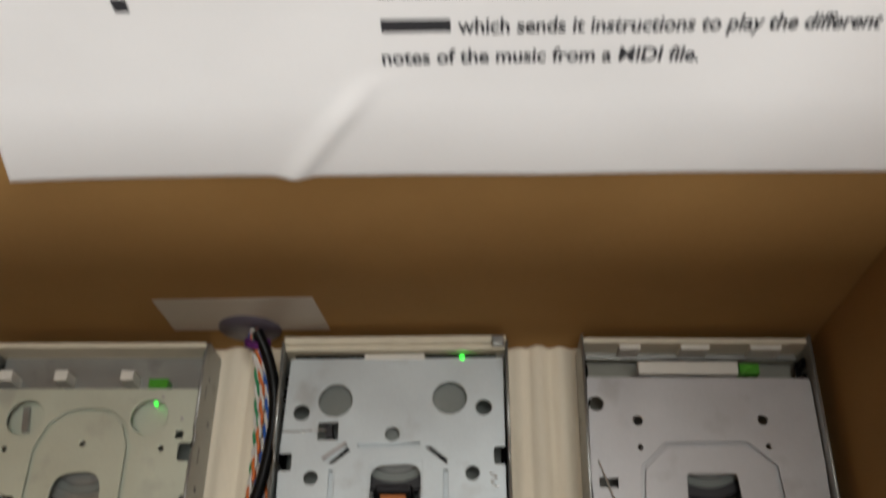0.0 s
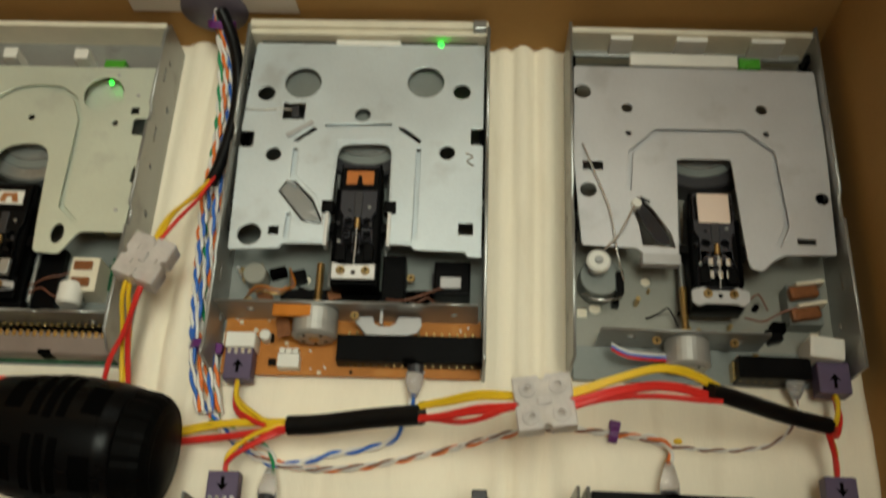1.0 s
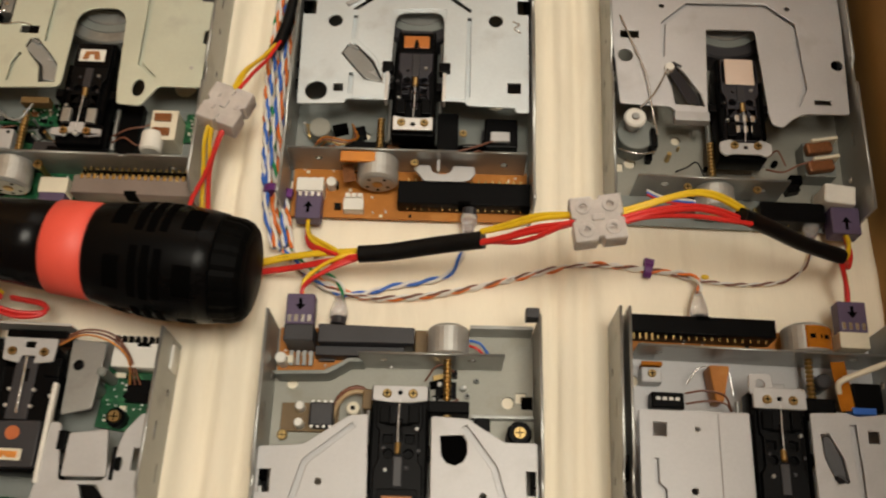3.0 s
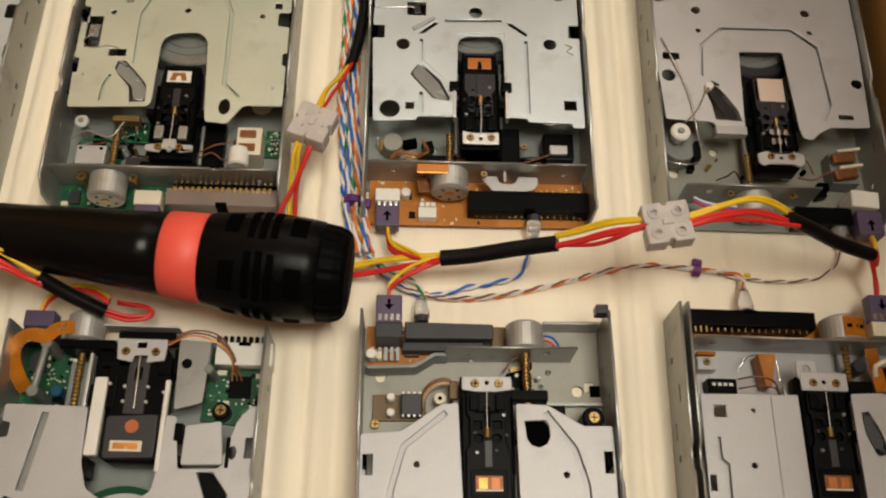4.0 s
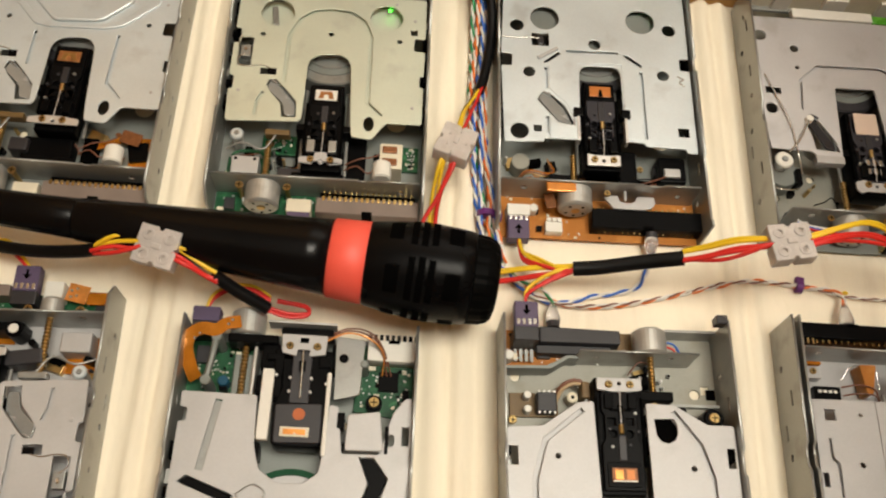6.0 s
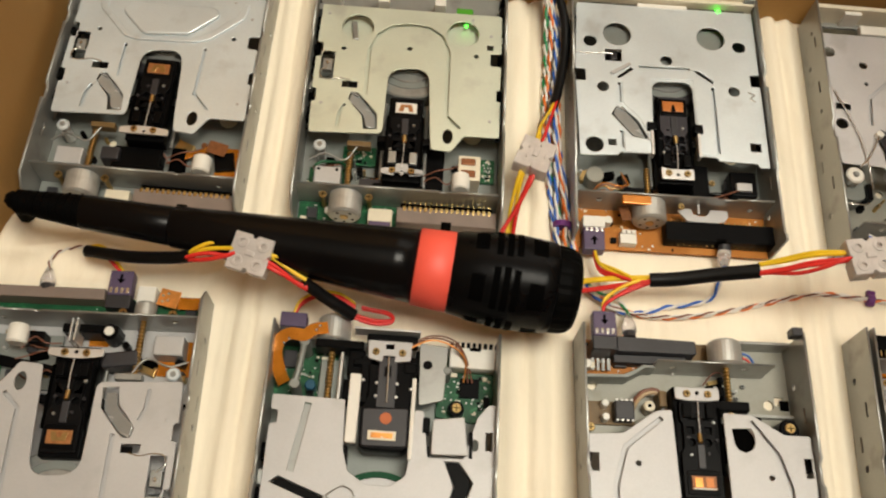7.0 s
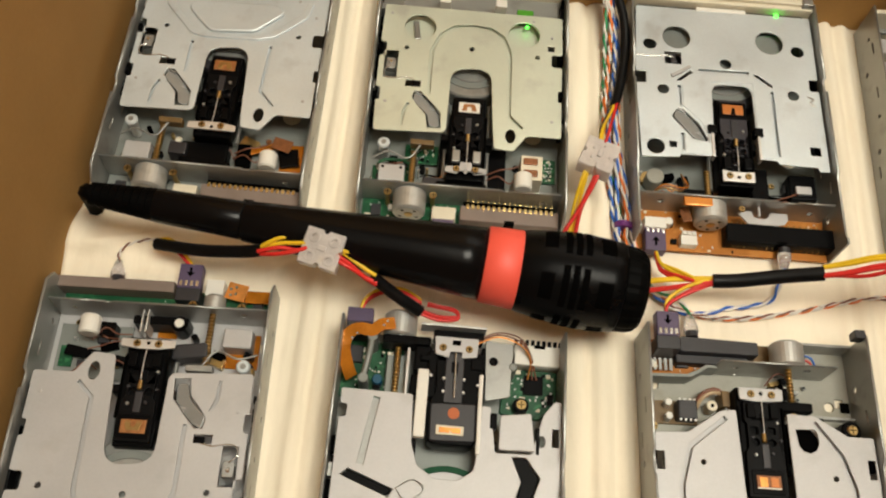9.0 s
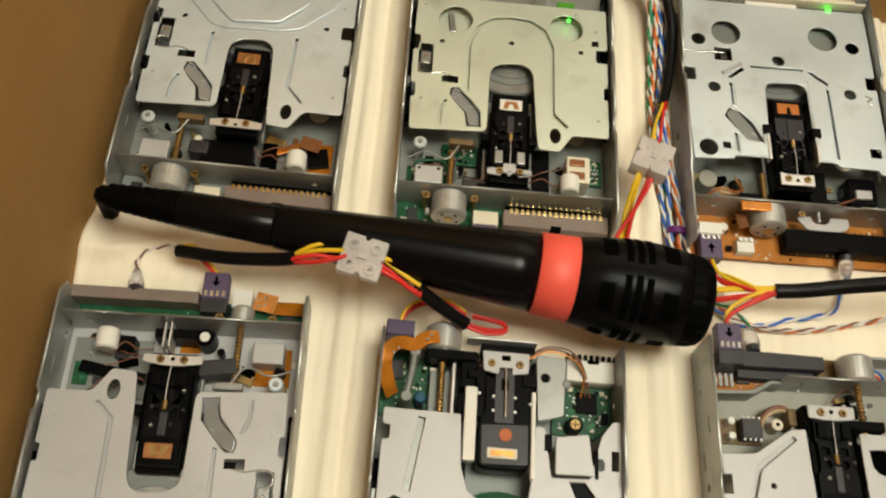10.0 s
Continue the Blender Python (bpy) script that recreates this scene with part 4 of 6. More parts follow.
    spring_wire(d, [(12, 26, 10), (18, 27, 13), (24, 24, 12), (29, 30, 12)], 0.35, BROWN)
    spring_wire(d, [(12, 29, 10), (19, 31, 13), (25, 33, 12), (30, 35, 13)], 0.35, BROWN)
    front_end(d, front, led, None, ((-18.5, -12.5), (12, 18), (-49, -38)), (128.5, 133.5), 129)
    return d


ROW_N = {"one": pose(-0.271, 0.0805, 0, 0, 0, -1.0), "two": pose(-0.1425, 0.080, 0, 0, 0, 0.0), "three": pose(-0.005, 0.0785, 0, 0, 0, 0.4), "four": pose(0.128, 0.0815, 0, 0, 0, -0.5)}
ROW_S = {"one": pose(-0.277, 0.0355, 0, 0, 0, 181.2), "two": pose(-0.142, 0.022, 0, 0, 0, 179.6), "three": pose(-0.003, 0.031, 0, 0, 0, 181.0), "four": pose(0.129, 0.036, 0, 0, 0, 179.4)}

drive_a(ROW_N["one"], "open floppy drive with embossed bluish steel plate, against cardboard wall", STEEL, 37.2, emboss=True, circles=False, board_mat=PAN, led=None)
drive_a(ROW_N["two"], "open floppy drive with warm-tinted steel plate and lit green lamp", STEEL_WARM, 24.4, style="w")
e_one = drive_a(ROW_S["one"], "open floppy drive with pale plate, its connector facing the aisle", STEEL_PALE, 33.8, circles=False, front="grey", led=None, rear_plug=False)


def extras_e_one(d):
    box("connector_shell", (-3.5, 51, -0.5, 5, 3.4, 13), TAUPE, d, 0.5, "taupe data connector shell")
    power_plug(d, -10.5, -1.0, 12, style="in")
    cap = cyl("capacitor", (-9, 20.5, 2), (-9, 20.5, 14), 3.8, BLACK, d, "small black capacitor", 20, 0.8)
    cyl("pale_top", (-9, 20.5, 13.9), (-9, 20.5, 14.4), 2.2, WHITE, cap, "", 16)
    box("motor_block", (20, 27, 21, 27, 2, 12), BLACK, d, 0.6)
    cyl("copper_coil", (28, 22, 8), (24, 25, 8), 3.2, COIL, d, "small copper coil", 16)
    box("black_flex", (14, 42, 33.5, 38.5, 7, 8), BLACK, d, 0.4, "black folded flexible lead", turn=-10)
    box("grey_linkage", (-24, -8, 30, 37, 6, 15), GREY_DARK, d, 1.0, "dark grey linkage block", turn=8)
    for k, x in enumerate((4.4, 7.0)):
        box("steel_leaf", (x, x + 0.8, 15.5, 26.5, 6, 17 - k), SATIN, d, 0.2, "thin upright steel leaf")
    box("amber_patch", (-6, 3, 18, 24, 1.3, 2.0), AMBER, d, 0.2, "amber film patch on the pan")
    box("amber_base", (-45, -30, 20, 37, 1.3, 2.2), AMBER, d, 0.3, "amber film under the switch cover")
    box("flex_strip", (-49, -36, 0, 6, 7, 7.6), AMBER, d, 0.1, "amber flexible strip")
    fl = box("flex_tongue", (-36.5, -27, -3, 5.5, 8.2, 8.8), COPPER, d, 0.1, "copper flex tongue with solder dots", turn=-12)
    for x, y in ((-29, 0), (-29, 3), (-31.5, -1), (-31.5, 2.4)):
        cyl("solder_dot", (x, y, 8.7), (x, y, 9.4), 0.7, CHROME, fl, "", 10)
    box("white_socket", (-26, -17.5, -3.5, 5, 3, 11), WHITE, d, 0.5, "white socket block")


extras_e_one(e_one)

# ---- second from the right in the back row: brown board, octagonal pressing ----
d = thing("floppy_drive", ROW_N["three"], "open floppy drive with octagonal pressed plate and brown circuit board", "floppy drive", "bare floppy drives in the box")
chassis(d, "b", 18.0)
out = [(-47.5, 141), (-49, 100), (-49, 97), (-43.5, 97), (-43.5, 89.5), (-49, 89.5), (-47.6, 44), (-28, 45), (-27.4, 47), (-9.8, 47), (-8.8, 87.6), (-7.2, 90.6), (-4.4, 91.6), (8, 92), (11, 91), (12.5, 88), (12.9, 47.4),
       (22.4, 47), (23, 45.2), (43, 44.8), (43.4, 42.6), (49, 42.6), (49, 92), (44, 92), (44, 99.5), (49, 99.5), (49, 141)]
holes = [disc(-26, 121, 7.6, 28), disc(24.9, 122, 7.6, 28), disc(-40.7, 115.4, 3.6, 18), disc(39.9, 117.4, 3.6, 18), disc(-0.2, 105.5, 3.2, 18), disc(-34.7, 86.3, 3.1, 18),
         disc(34.7, 88.2, 3.1, 18), disc(-40.1, 50.6, 4.6, 20), rect(40, 45.6, 51.8, 57), rect(-33, -29, 50.6, 54.4), [(-27.6, 92.6), (-25.4, 92.4), (-18, 98.4), (-19.6, 99.8)],
         [(14.2, 99.9), (16.8, 99.9), (24.2, 93.8), (23.6, 92.2), (15.6, 98.2)], rect(-33, -24, 103, 111),
         [(-31, 69.5), (-28.5, 74), (-24.8, 74.4), (-17, 66.4), (-12.6, 57), (-13.5, 55.4), (-20.5, 56.6)]]
pl = plate("top_plate", rounded(out, 1.0), holes, 19.2, 1.0, STEEL, d, "flat zinc-plated steel top plate",
           channels=[([(-26, 49.5), (-26, 60)], 1.7), ([(-26.1, 76.6), (-26.1, 89.6)], 1.7), ([(-15, 100.2), (12, 100.8)], 1.7), ([(23.4, 89.8), (23.4, 49.6)], 1.7)])
plate("pressed_panel", rounded([(-24.8, 47.4), (-10.4, 47.4), (-9.6, 92.6), (13.2, 93.6), (13.6, 48), (22.4, 48), (22.4, 91), (14, 97.6), (-17.4, 97), (-24.6, 89.6), (-24.4, 76.2), (-16.0, 67.6), (-11.6, 57.4), (-12.4, 54), (-20.6, 54.6), (-24.6, 60)], 0.6),
      [], 20.1, 0.5, STEEL, pl, bevel=0.22)
for x in (-11.6, 14.4):
    groove(pl, [(x - 0.9, 55), (x - 0.9, 69), (x + 0.9, 69), (x + 0.9, 55), (x - 0.9, 55)], 20.5, 0.35, STEEL_PALE)
for x in (-42.5, 40.6):
    groove(pl, [(x - 1.6, 62), (x - 1.6, 84), (x + 1.6, 84), (x + 1.6, 62), (x - 1.6, 62)], 20.1, 0.32, STEEL)
lever(d, [(-30.4, 69.6), (-28, 73.6), (-25, 74), (-17.4, 66), (-13, 56.8), (-20, 57.2)], 18.6)
plate("bent_tab", [(-29.4, 93.6), (-19.4, 100.6), (-20.4, 102), (-30.6, 95.2)], [], 20.2, 1.4, STEEL_PALE, pl, bevel=0.3)
hub(d, 1, 107, 26, GREY_DARK)
box("inner_tray", (-36, 34, 113, 131, 14.0, 15.4), PAN, d, 0.3)
box("latch_block", (-30, -26.5, 104.5, 110, 13, 19.4), GREY_DARK, d, 0.5, turn=8)
spring_wire(d, [(-48.5, 107, 20.6), (-42, 106.6, 20.7), (-33, 107.4, 20.7), (-29, 107, 20.7)], 0.35)
spring_wire(d, [(42, 88, 20.4), (45, 86, 20.9), (42.6, 84, 20.9), (45.5, 82, 20.6)], 0.3)
carriage(d, 1.1, 35.4, 75.6, "b", 18)
for x in (-10.6, 13.4):
    box("guide_strip", (x - 0.7, x + 0.7, 46, 62, 17, 21.6), SATIN, d, 0.3, "thin bright guide strip")
    box("guide_ear", (x - 2.4, x + 2.4, 60, 65, 17.5, 22.2), BLACK, d, 0.6, "black guide ear")
box("dark_bay", (-24, 30, 25, 34, 1.3, 6), SLOT, d, 0.4, "black block in the bay under the carriage")
bulkhead(d, -49.4, 48.2, 22.6, 21.8, [(20, 30, 1.2)])
stepper(d, -12.5, 11.5, 22.2, 13, 8.4, 42)
box("amber_flap", (-27, -22, 12, 20, 12.5, 13.1), COIL, d, 0.15, turn=12)
box("amber_tape", (-27.5, -13, 17.0, 21.8, 19.6, 21.4), AMBER, d, 0.5, "amber insulating tape over motor leads")
screw(d, 2.6, 19, 17), screw(d, -41.5, 30, 2)
fork = plate("fork_bracket", rounded([(1.5, 19), (4, 20.4), (9, 20.4), (9.6, 17.6), (12, 16.6), (15.4, 16.6), (17.4, 18), (18.4, 20.4), (27, 20.4), (27.4, 17), (25.4, 14.2), (22, 13.2), (6.5, 13.2), (4.4, 16)], 0.7), [], 12.4, 1.0, STEEL_PALE, d, "pale forked steel bracket", bevel=0.3)
box("fork_tooth", (11.6, 12.8, 17, 22.4, 12.4, 15), STEEL_PALE, fork, 0.3)
b = board(d, rect(-48.6, 49.4, 0.0, 23), PCB_O, 2.2, [(-30.5, 14, 2.4, 3, 3, BLACK), (-29, 4.5, 2.8, 2.6, 2, BLACK)])
bm = bmesh.new()
for k in range(3):
    add_box(bm, (-25.6 + 2.5 * k) * 0.001, (-23.6 + 2.5 * k) * 0.001, 0.0066, 0.0086, 0.0035, 0.0095)
add_box(bm, -0.0262, -0.0182, 0.0016, 0.0068, 0.0035, 0.0085)
part("jumper_header", bm, WHITE, b, "white jumper header")
cyl("capacitor", (-32, 14, 3.6), (-32, 14, 9), 2.2, WHITE, b, "small pale capacitor", 16)
header(d, -4, 50.4, 3.6, 13.8, 3.6, 12.0, BLACK, 17, "rear")
box("power_socket", (-45.5, -34.5, 7.5, 13.5, 3.6, 13), WHITE, d, 0.5, "white power socket")
power = box("power_plug", (-45.2, -34.8, -4.6, 7.8, 5, 12), PURPLE, d, 0.6, "violet four-way power plug")
plate("moulded_arrow", [(-42, 0.5), (-40, 3), (-38, 0.5), (-39.4, 0.7), (-39.4, -2), (-40.6, -2), (-40.6, 0.7)], [], 11.9, 0.35, SLOT, power, bevel=0.08)
for k in range(4):
    box("contact", (-44.4 + 2.5 * k, -43 + 2.5 * k, 5.2, 7.4, 11.9, 12.4), CHROME, power, 0.15)
box("dark_recess", (31, 45, 31, 45, 1.3, 11), BLACK, d, 0.8, "black sensor housing")
box("sensor", (33.5, 41.5, 33, 37.5, 11, 13), STEEL_PALE, d, 0.4)
box("black_rail", (11, 20, 25, 47, 2, 11), BLACK, d, 0.6)
box("black_block", (-27, -9.5, 27, 31, 2, 13), BLACK, d, 0.6)
cyl("drum", (-38.5, 38.5, 2), (-38.5, 38.5, 11), 4.6, PAN_PALE, d, "pale round cover", 24)
screw(d, 22, 38, 9)
for k in range(3):
    spring_wire(d, [(-44 + k, 26, 8 + k), (-36, 29 + k, 15), (-27, 28 + k, 15), (-24 + k, 33, 12), (-25, 41, 10)], 0.35, (BRASS, BROWN, AMBER)[k])
spring_wire(d, [(12, 29, 10), (20, 27, 14), (30, 31, 13), (38, 35, 12)], 0.4, BROWN)
front_end(d, "cream", 30.5, (-14, 13.5, 140.2, 143, 17, 20.5), (), (139.5, 143.6), 141)
clutter(d, -46, 46, 26, 42, 3, 33, 16)
# near-black strip paints the shade in the gap behind the bezel
box("gap_shade_strip", (-46, 46, 142.2, 143.5, 12, 18), SLOT, d)
box("bezel_lip", (-50.5, 50.5, 146.2, 149.8, 1.2, 25.2), CREAM, d, 0.6, "pale plastic bezel lip")
box("lip_corner", (44, 49.5, 144.5, 149, 23, 27), CHASSIS, d, 0.6, "raised steel corner tab")

# ---- right end of the back row: bevelled pressing, plain head cover ----
d = thing("floppy_drive", ROW_N["four"], "open floppy drive with mauve-grey plate and plain head cover", "floppy drive", "bare floppy drives in the box")
chassis(d, "c", 0.0, pan=PAN_PALE)
out = [(-49, 128.5), (-49.6, 84), (-47, 46), (-26, 45.4), (-24, 43), (-12, 41), (-10.8, 40), (-9, 85), (12, 85.4), (14.5, 44), (15.6, 38.6), (20, 37.4), (24, 41.5), (29, 44.4), (48, 45), (49.6, 90), (49.4, 128.5)]
holes = [disc(-27.8, 108.4, 2.2, 16), disc(26.1, 109, 2.2, 16), disc(-27.6, 96.4, 1.2, 10), disc(26.9, 97.4, 1.2, 10), disc(-45.5, 116, 3.4, 16), disc(-44, 70, 3.2, 16),
         rect(-46, -38, 79, 83), rect(34, 41, 49, 51.6), disc(45.4, 69, 2.6, 14), [(-28, 64), (-25, 67.6), (-20, 63), (-13, 52), (-11.6, 46), (-24, 46.6), (-25, 55)]]
pl = plate("top_plate", rounded(out, 1.4), holes, 19.2, 1.0, STEEL_MAUVE, d, "mauve-grey zinc-plated steel top plate",
           channels=[([(-28.3, 70.4), (-27, 87.5), (-16.4, 97.8), (17.7, 98.6), (28.9, 89), (30.9, 57), (26.8, 48)], 1.7)])
lever(d, [(-27, 63.4), (-24.5, 66.6), (-20.4, 62), (-13.6, 51.6), (-13, 47.4), (-19, 48)], 18.4, GREY_DARK)
cyl("lever_pin", (-26, 63.5, 18), (-26, 63.5, 23), 2.0, WHITE, d, "white lever pin", 14)
box("lever_shoe", (-24.5, -10, 39, 43.4, 16, 20.4), STEEL_PALE, d, 0.5)
pv = cyl("pivot_post", (-40.5, 40.2, 1.5), (-40.5, 40.2, 17), 3.0, SATIN, d, "white collared pivot post", 18, 0.8)
cyl("collar", (-40.5, 40.2, 17), (-40.5, 40.2, 19.4), 4.6, WHITE, pv, "", 22, 0.9)
cyl("pin", (-40.5, 40.2, 19.2), (-40.5, 40.2, 20.4), 1.6, CHASSIS, pv, "", 14)
spring_wire(d, [(-39, 43, 22), (-33, 50, 22.4), (-27, 62, 22.6)], 0.45)
spring_wire(d, [(-46, 90, 21), (-42, 78, 21.6), (-36, 60, 21.6), (-34, 44, 21), (-31, 34, 16)], 0.4)
spring_wire(d, [(-46, 30, 10), (-42, 27.4, 12), (-36, 27, 12), (-31, 29, 11)], 0.4)
cyl("cam", (-39, 37, 1.4), (-39, 37, 12), 8, PAN, d, "round steel cam", 24)
box("black_latch", (-33.4, -30.6, 29, 38, 8, 15), BLACK, d, 0.5)
hub(d, 1, 101, 25, GREY_DARK)
carriage(d, 3.0, 26.6, 62.6, "d", 19, 21.5)
for k in range(3):
    for j in range(2):
        box("bright_tooth", (-0.6 + 3.2 * k, 1.2 + 3.2 * k, 33 + 5 * j, 36 + 5 * j, 22.2, 22.7), CHROME, d, 0.15)
bulkhead(d, -40.5, 20.5, 12.6, 20.6)
stepper(d, -8.0, 1.5, 12.2, 11, 8.2, 34)
screw(d, -20, 10, 16), screw(d, 8, 10, 16)
board(d, rect(-49, 49, -1.5, 12), PAN, 1.4, [(13, 5, 3, 8, 4, PCB_O), (18, 5, 2, 9, 5, GOLD), (10, 3, 2, 7, 5, GOLD)])
box("data_connector", (10, 36, -1.5, 7, 2.8, 13), BLACK, d, 0.5, "black data connector block")
pin_row(d, 11, 22, 0.5, 9, 5, 2.4)
box("power_socket", (35, 47.5, 5.6, 14, 2.8, 17), WHITE, d, 0.8, "white power socket", turn=-6)
power = box("power_plug", (37.6, 49.2, -6.5, 5.4, 6, 14), PURPLE, d, 0.6, "violet four-way power plug")
plate("moulded_arrow", [(41.4, -1.6), (43.4, 1), (45.4, -1.6), (44, -1.4), (44, -4.6), (42.8, -4.6), (42.8, -1.4)], [], 13.9, 0.35, SLOT, power, bevel=0.08)
for k, c in enumerate((RED, BLUE, WIREW)):
    spring_wire(d, [(-36, 7 + k, 14), (-31, 4 + k, 15), (-24, 3.5 + k, 14), (-16, 4 + k, 12)], 0.6, c)
coil = box("coil_holder", (31, 44, 21, 37, 1.5, 10), PAN, d, 0.6, "sensor coil holder")
for y in (24.5, 33):
    box("coil", (31, 42, y - 2.6, y + 2.6, 10, 14), COIL, coil, 1.0, turn=10)
    box("coil_cheek", (33, 44, y + 2.2, y + 3.6, 10, 15.5), CREAM, coil, 0.3, turn=10)
spring_wire(d, [(14, 22, 12), (20, 20, 14), (27, 24, 13), (33, 26, 14)], 0.45, BROWN)
clutter(d, -44, 44, 15, 36, 2, 44, 10)
box("orange_foil", (-24, -15, 14, 17, 8, 9), AMBER, d, 0.2)
front_end(d, "cream", 24, (-25.5, 19, 130.4, 136.4, 15.5, 19.5), ((-33.5, -24), (-6, 7), (25, 39)), (141.5, 145.5), 134.5, led_lit=False)
box("edge_rail", (49.9, 52.8, 44, 140, 1, 14), CHASSIS, d, 0.4, "folded lower side rail")

# ---- second from the left in the front row: green board, arms and bars ----
d = thing("floppy_drive", ROW_S["two"], "open floppy drive with white plate, green board and amber ribbon", "floppy drive", "bare floppy drives in the box")
chassis(d, "c", 0.0)
out = [(47.6, 140), (47.6, 46), (44.5, 46), (44.5, 40), (47.6, 40), (47.8, 33), (16, 33.4), (15, 55), (12, 64.5), (4, 69.6), (-6, 69.6), (-12.4, 65), (-13.8, 55), (-14.8, 36), (-18.6, 36.4), (-19.8, 45), (-21.4, 56.5),
       (-37, 56), (-42, 38), (-47, 31.6), (-50, 31.6), (-50, 140)]
holes = [oval(-41.5, 50, 1.5, 2.6), [(-28.5, 57.5), (-35, 57.5), (-41.4, 66), (-38, 76), (-30, 78), (-33, 68)], [(41, 68), (44.6, 71), (23, 79), (21, 75.4)], rect(-49, -46, 44, 52)]
# the channel's floor takes darker chassis steel to paint the shade of the pressing
pl = plate("top_plate", rounded(out, 1.2), holes, 19.2, 1.0, STEEL_PALE, d, "white-looking zinc-plated steel top plate", channels=[([(31.8, 36), (36.2, 66)], 3.0, CHASSIS)])
plate("black_arm", rounded([(40.5, 68.6), (43.8, 71), (24, 78), (22, 75.6)], 1), [], 17.8, 1.2, BLACK, d, "black eject arm", bevel=0.3)
plate("black_arm", rounded([(-29, 57.8), (-34.6, 57.8), (-40.6, 66), (-37.4, 75), (-31, 77), (-33.6, 68)], 1.5), [], 18.4, 1.2, BLACK, d, "black eject arm", bevel=0.3)
plate("white_bar", rounded(rect(9.8, 14.8, 21.6, 52.4), 1), [], 17.5, 3.6, WHITE, d, "white plastic guide bar", bevel=0.5)
plate("white_bar", rounded(rect(-14.6, -12.8, 22, 58), 0.6), [], 18, 3.0, WHITE, d, "white plastic guide bar", bevel=0.4)
tab = plate("raised_tab", rounded([(-22.8, 40.2), (-36.4, 38.2), (-38.6, 55), (-22.6, 55.4)], 1.2), [], 20.2, 1.6, STEEL_PALE, pl, bevel=0.4)
tube("wire_clip", [Vector(p) * 0.001 for p in ((20, 75, 21), (13, 71, 22), (8, 75, 22), (15, 80, 21.4), (20, 75, 21))], 0.0003, CHASSIS, d, step=0.002)
h = cyl("spindle_hub", (-1.5, 86, 1.3), (-1.5, 86, 12), 24, STEEL_PALE, d, "bright spindle disc", 40)
bm = bmesh.new()
lathe(bm, (-0.0015, 0.086, 0.0118), (-0.0015, 0.086, 1), [(0, 0.0238), (0.0014, 0.0238), (0.0014, 0.0212), (0, 0.0212)], 40)
part("rotor_ring", bm, DEEPGREEN, h, "dark green rotor ring")
base = plate("head_carriage", rounded([(9, 37.5), (6.2, 30), (7.4, 8), (-11.4, 8), (-12.4, 30), (-12.6, 36), (-13, 52), (-10, 54.5), (6, 54.5), (8.6, 53)], 1.2), [], 9, 10.6, BLACK, d, "black plastic head carriage", bevel=0.5)
plate("upper_arm", rounded([(8, 37), (-11.8, 36), (-12, 53), (7.6, 53.6)], 1.4), [], 19.2, 2.0, GREY_DARK, base, bevel=0.5)
plate("arm_neck", rounded([(2.6, 13), (-5.6, 13), (-5.6, 36), (2.6, 36)], 0.8), [rect(-3, 0, 17, 22)], 19.2, 1.0, GREY_DARK, base, bevel=0.3)
for x in (8.5, -12):
    box("pillar", (x - 2, x + 2, 12, 34, 12, 19.5), BLACK, base, 0.6)
clamp = plate("clamp", rounded([(8.4, 5.6), (-11.6, 5.6), (-11.2, 14.4), (-4, 15.4), (-4.5, 12.5), (1, 12.5), (1.4, 15.4), (7.6, 14.2)], 0.8), [rect(-3.4, 0.2, 7, 9.4)], 20, 1.2, STEEL_PALE, base, "bright sheet-steel clamp bar", bevel=0.3)
screw(clamp, 4.4, 11, 21.1), screw(clamp, -7.4, 11, 21.1)
tube("hair_spring", [Vector((-1.6, 13, 21.6)) * 0.001, Vector((-1.9, 24, 21.6)) * 0.001, Vector((-2, 34, 21.4)) * 0.001], 0.00045, CHROME, base)
plate("dot_mark", disc(-2.3, 41, 2.6, 18), [], 21.2, 0.25, DOT, base, bevel=0.05)
win = box("head_window", (-7.2, 5, 46.6, 50.8, 21.1, 21.8), CREAM, base, 0.3, "cream head window with copper gimbal")
plate("gimbal", [(-5.8, 47.6), (3.6, 47.6), (3.6, 49.9), (-1, 49.9), (-1, 48.8), (-2.4, 49.9), (-5.8, 49.9)], [], 21.75, 0.35, COPPER, win, bevel=0.08)
b = board(d, [(-26, 3), (-50, 3), (-50, 30), (-42, 36), (-24, 34)], PCB_G, 2.0, [(-39, 20, 9, 9, 2, BLACK), (-31, 14, 4, 2, 1.4, CREAM), (-47, 26, 3, 5, 1.2, BLACK), (-46, 15, 2, 2, 1, CREAM), (-34, 27, 2.5, 2.5, 1.4, CREAM)])
b2 = board(d, [(50, 5), (22, 5), (22, 32), (50, 32)], PCB_G, 2.0, [(33, 27, 3, 4, 6, BLACK), (44, 12, 6, 8, 3, GREY_DARK), (28, 12, 3, 3, 4, CREAM)], 2)
cyl("capacitor", (33, 25, 3), (33, 25, 11), 2.4, TEAL, b2, "blue capacitor", 16)
conn = header(d, -52, -29, 3.0, 12.6, 3.4, 12, WHITE, 8, "none")
bm = bmesh.new()
for k in range(9):
    add_box(bm, (-51.2 + 2.6 * k) * 0.001, (-49.6 + 2.6 * k) * 0.001, 0.0002, 0.0034, 0.0092, 0.0116, 0.0002)
part("contact_comb", bm, BLACK, conn, "comb of dark contacts", kind="stuff")
screw(d, -33.2, 31, 9, 2.4)
cyl("screw_post", (-33.2, 31, 2), (-33.2, 31, 9), 3.6, BLACK, d)
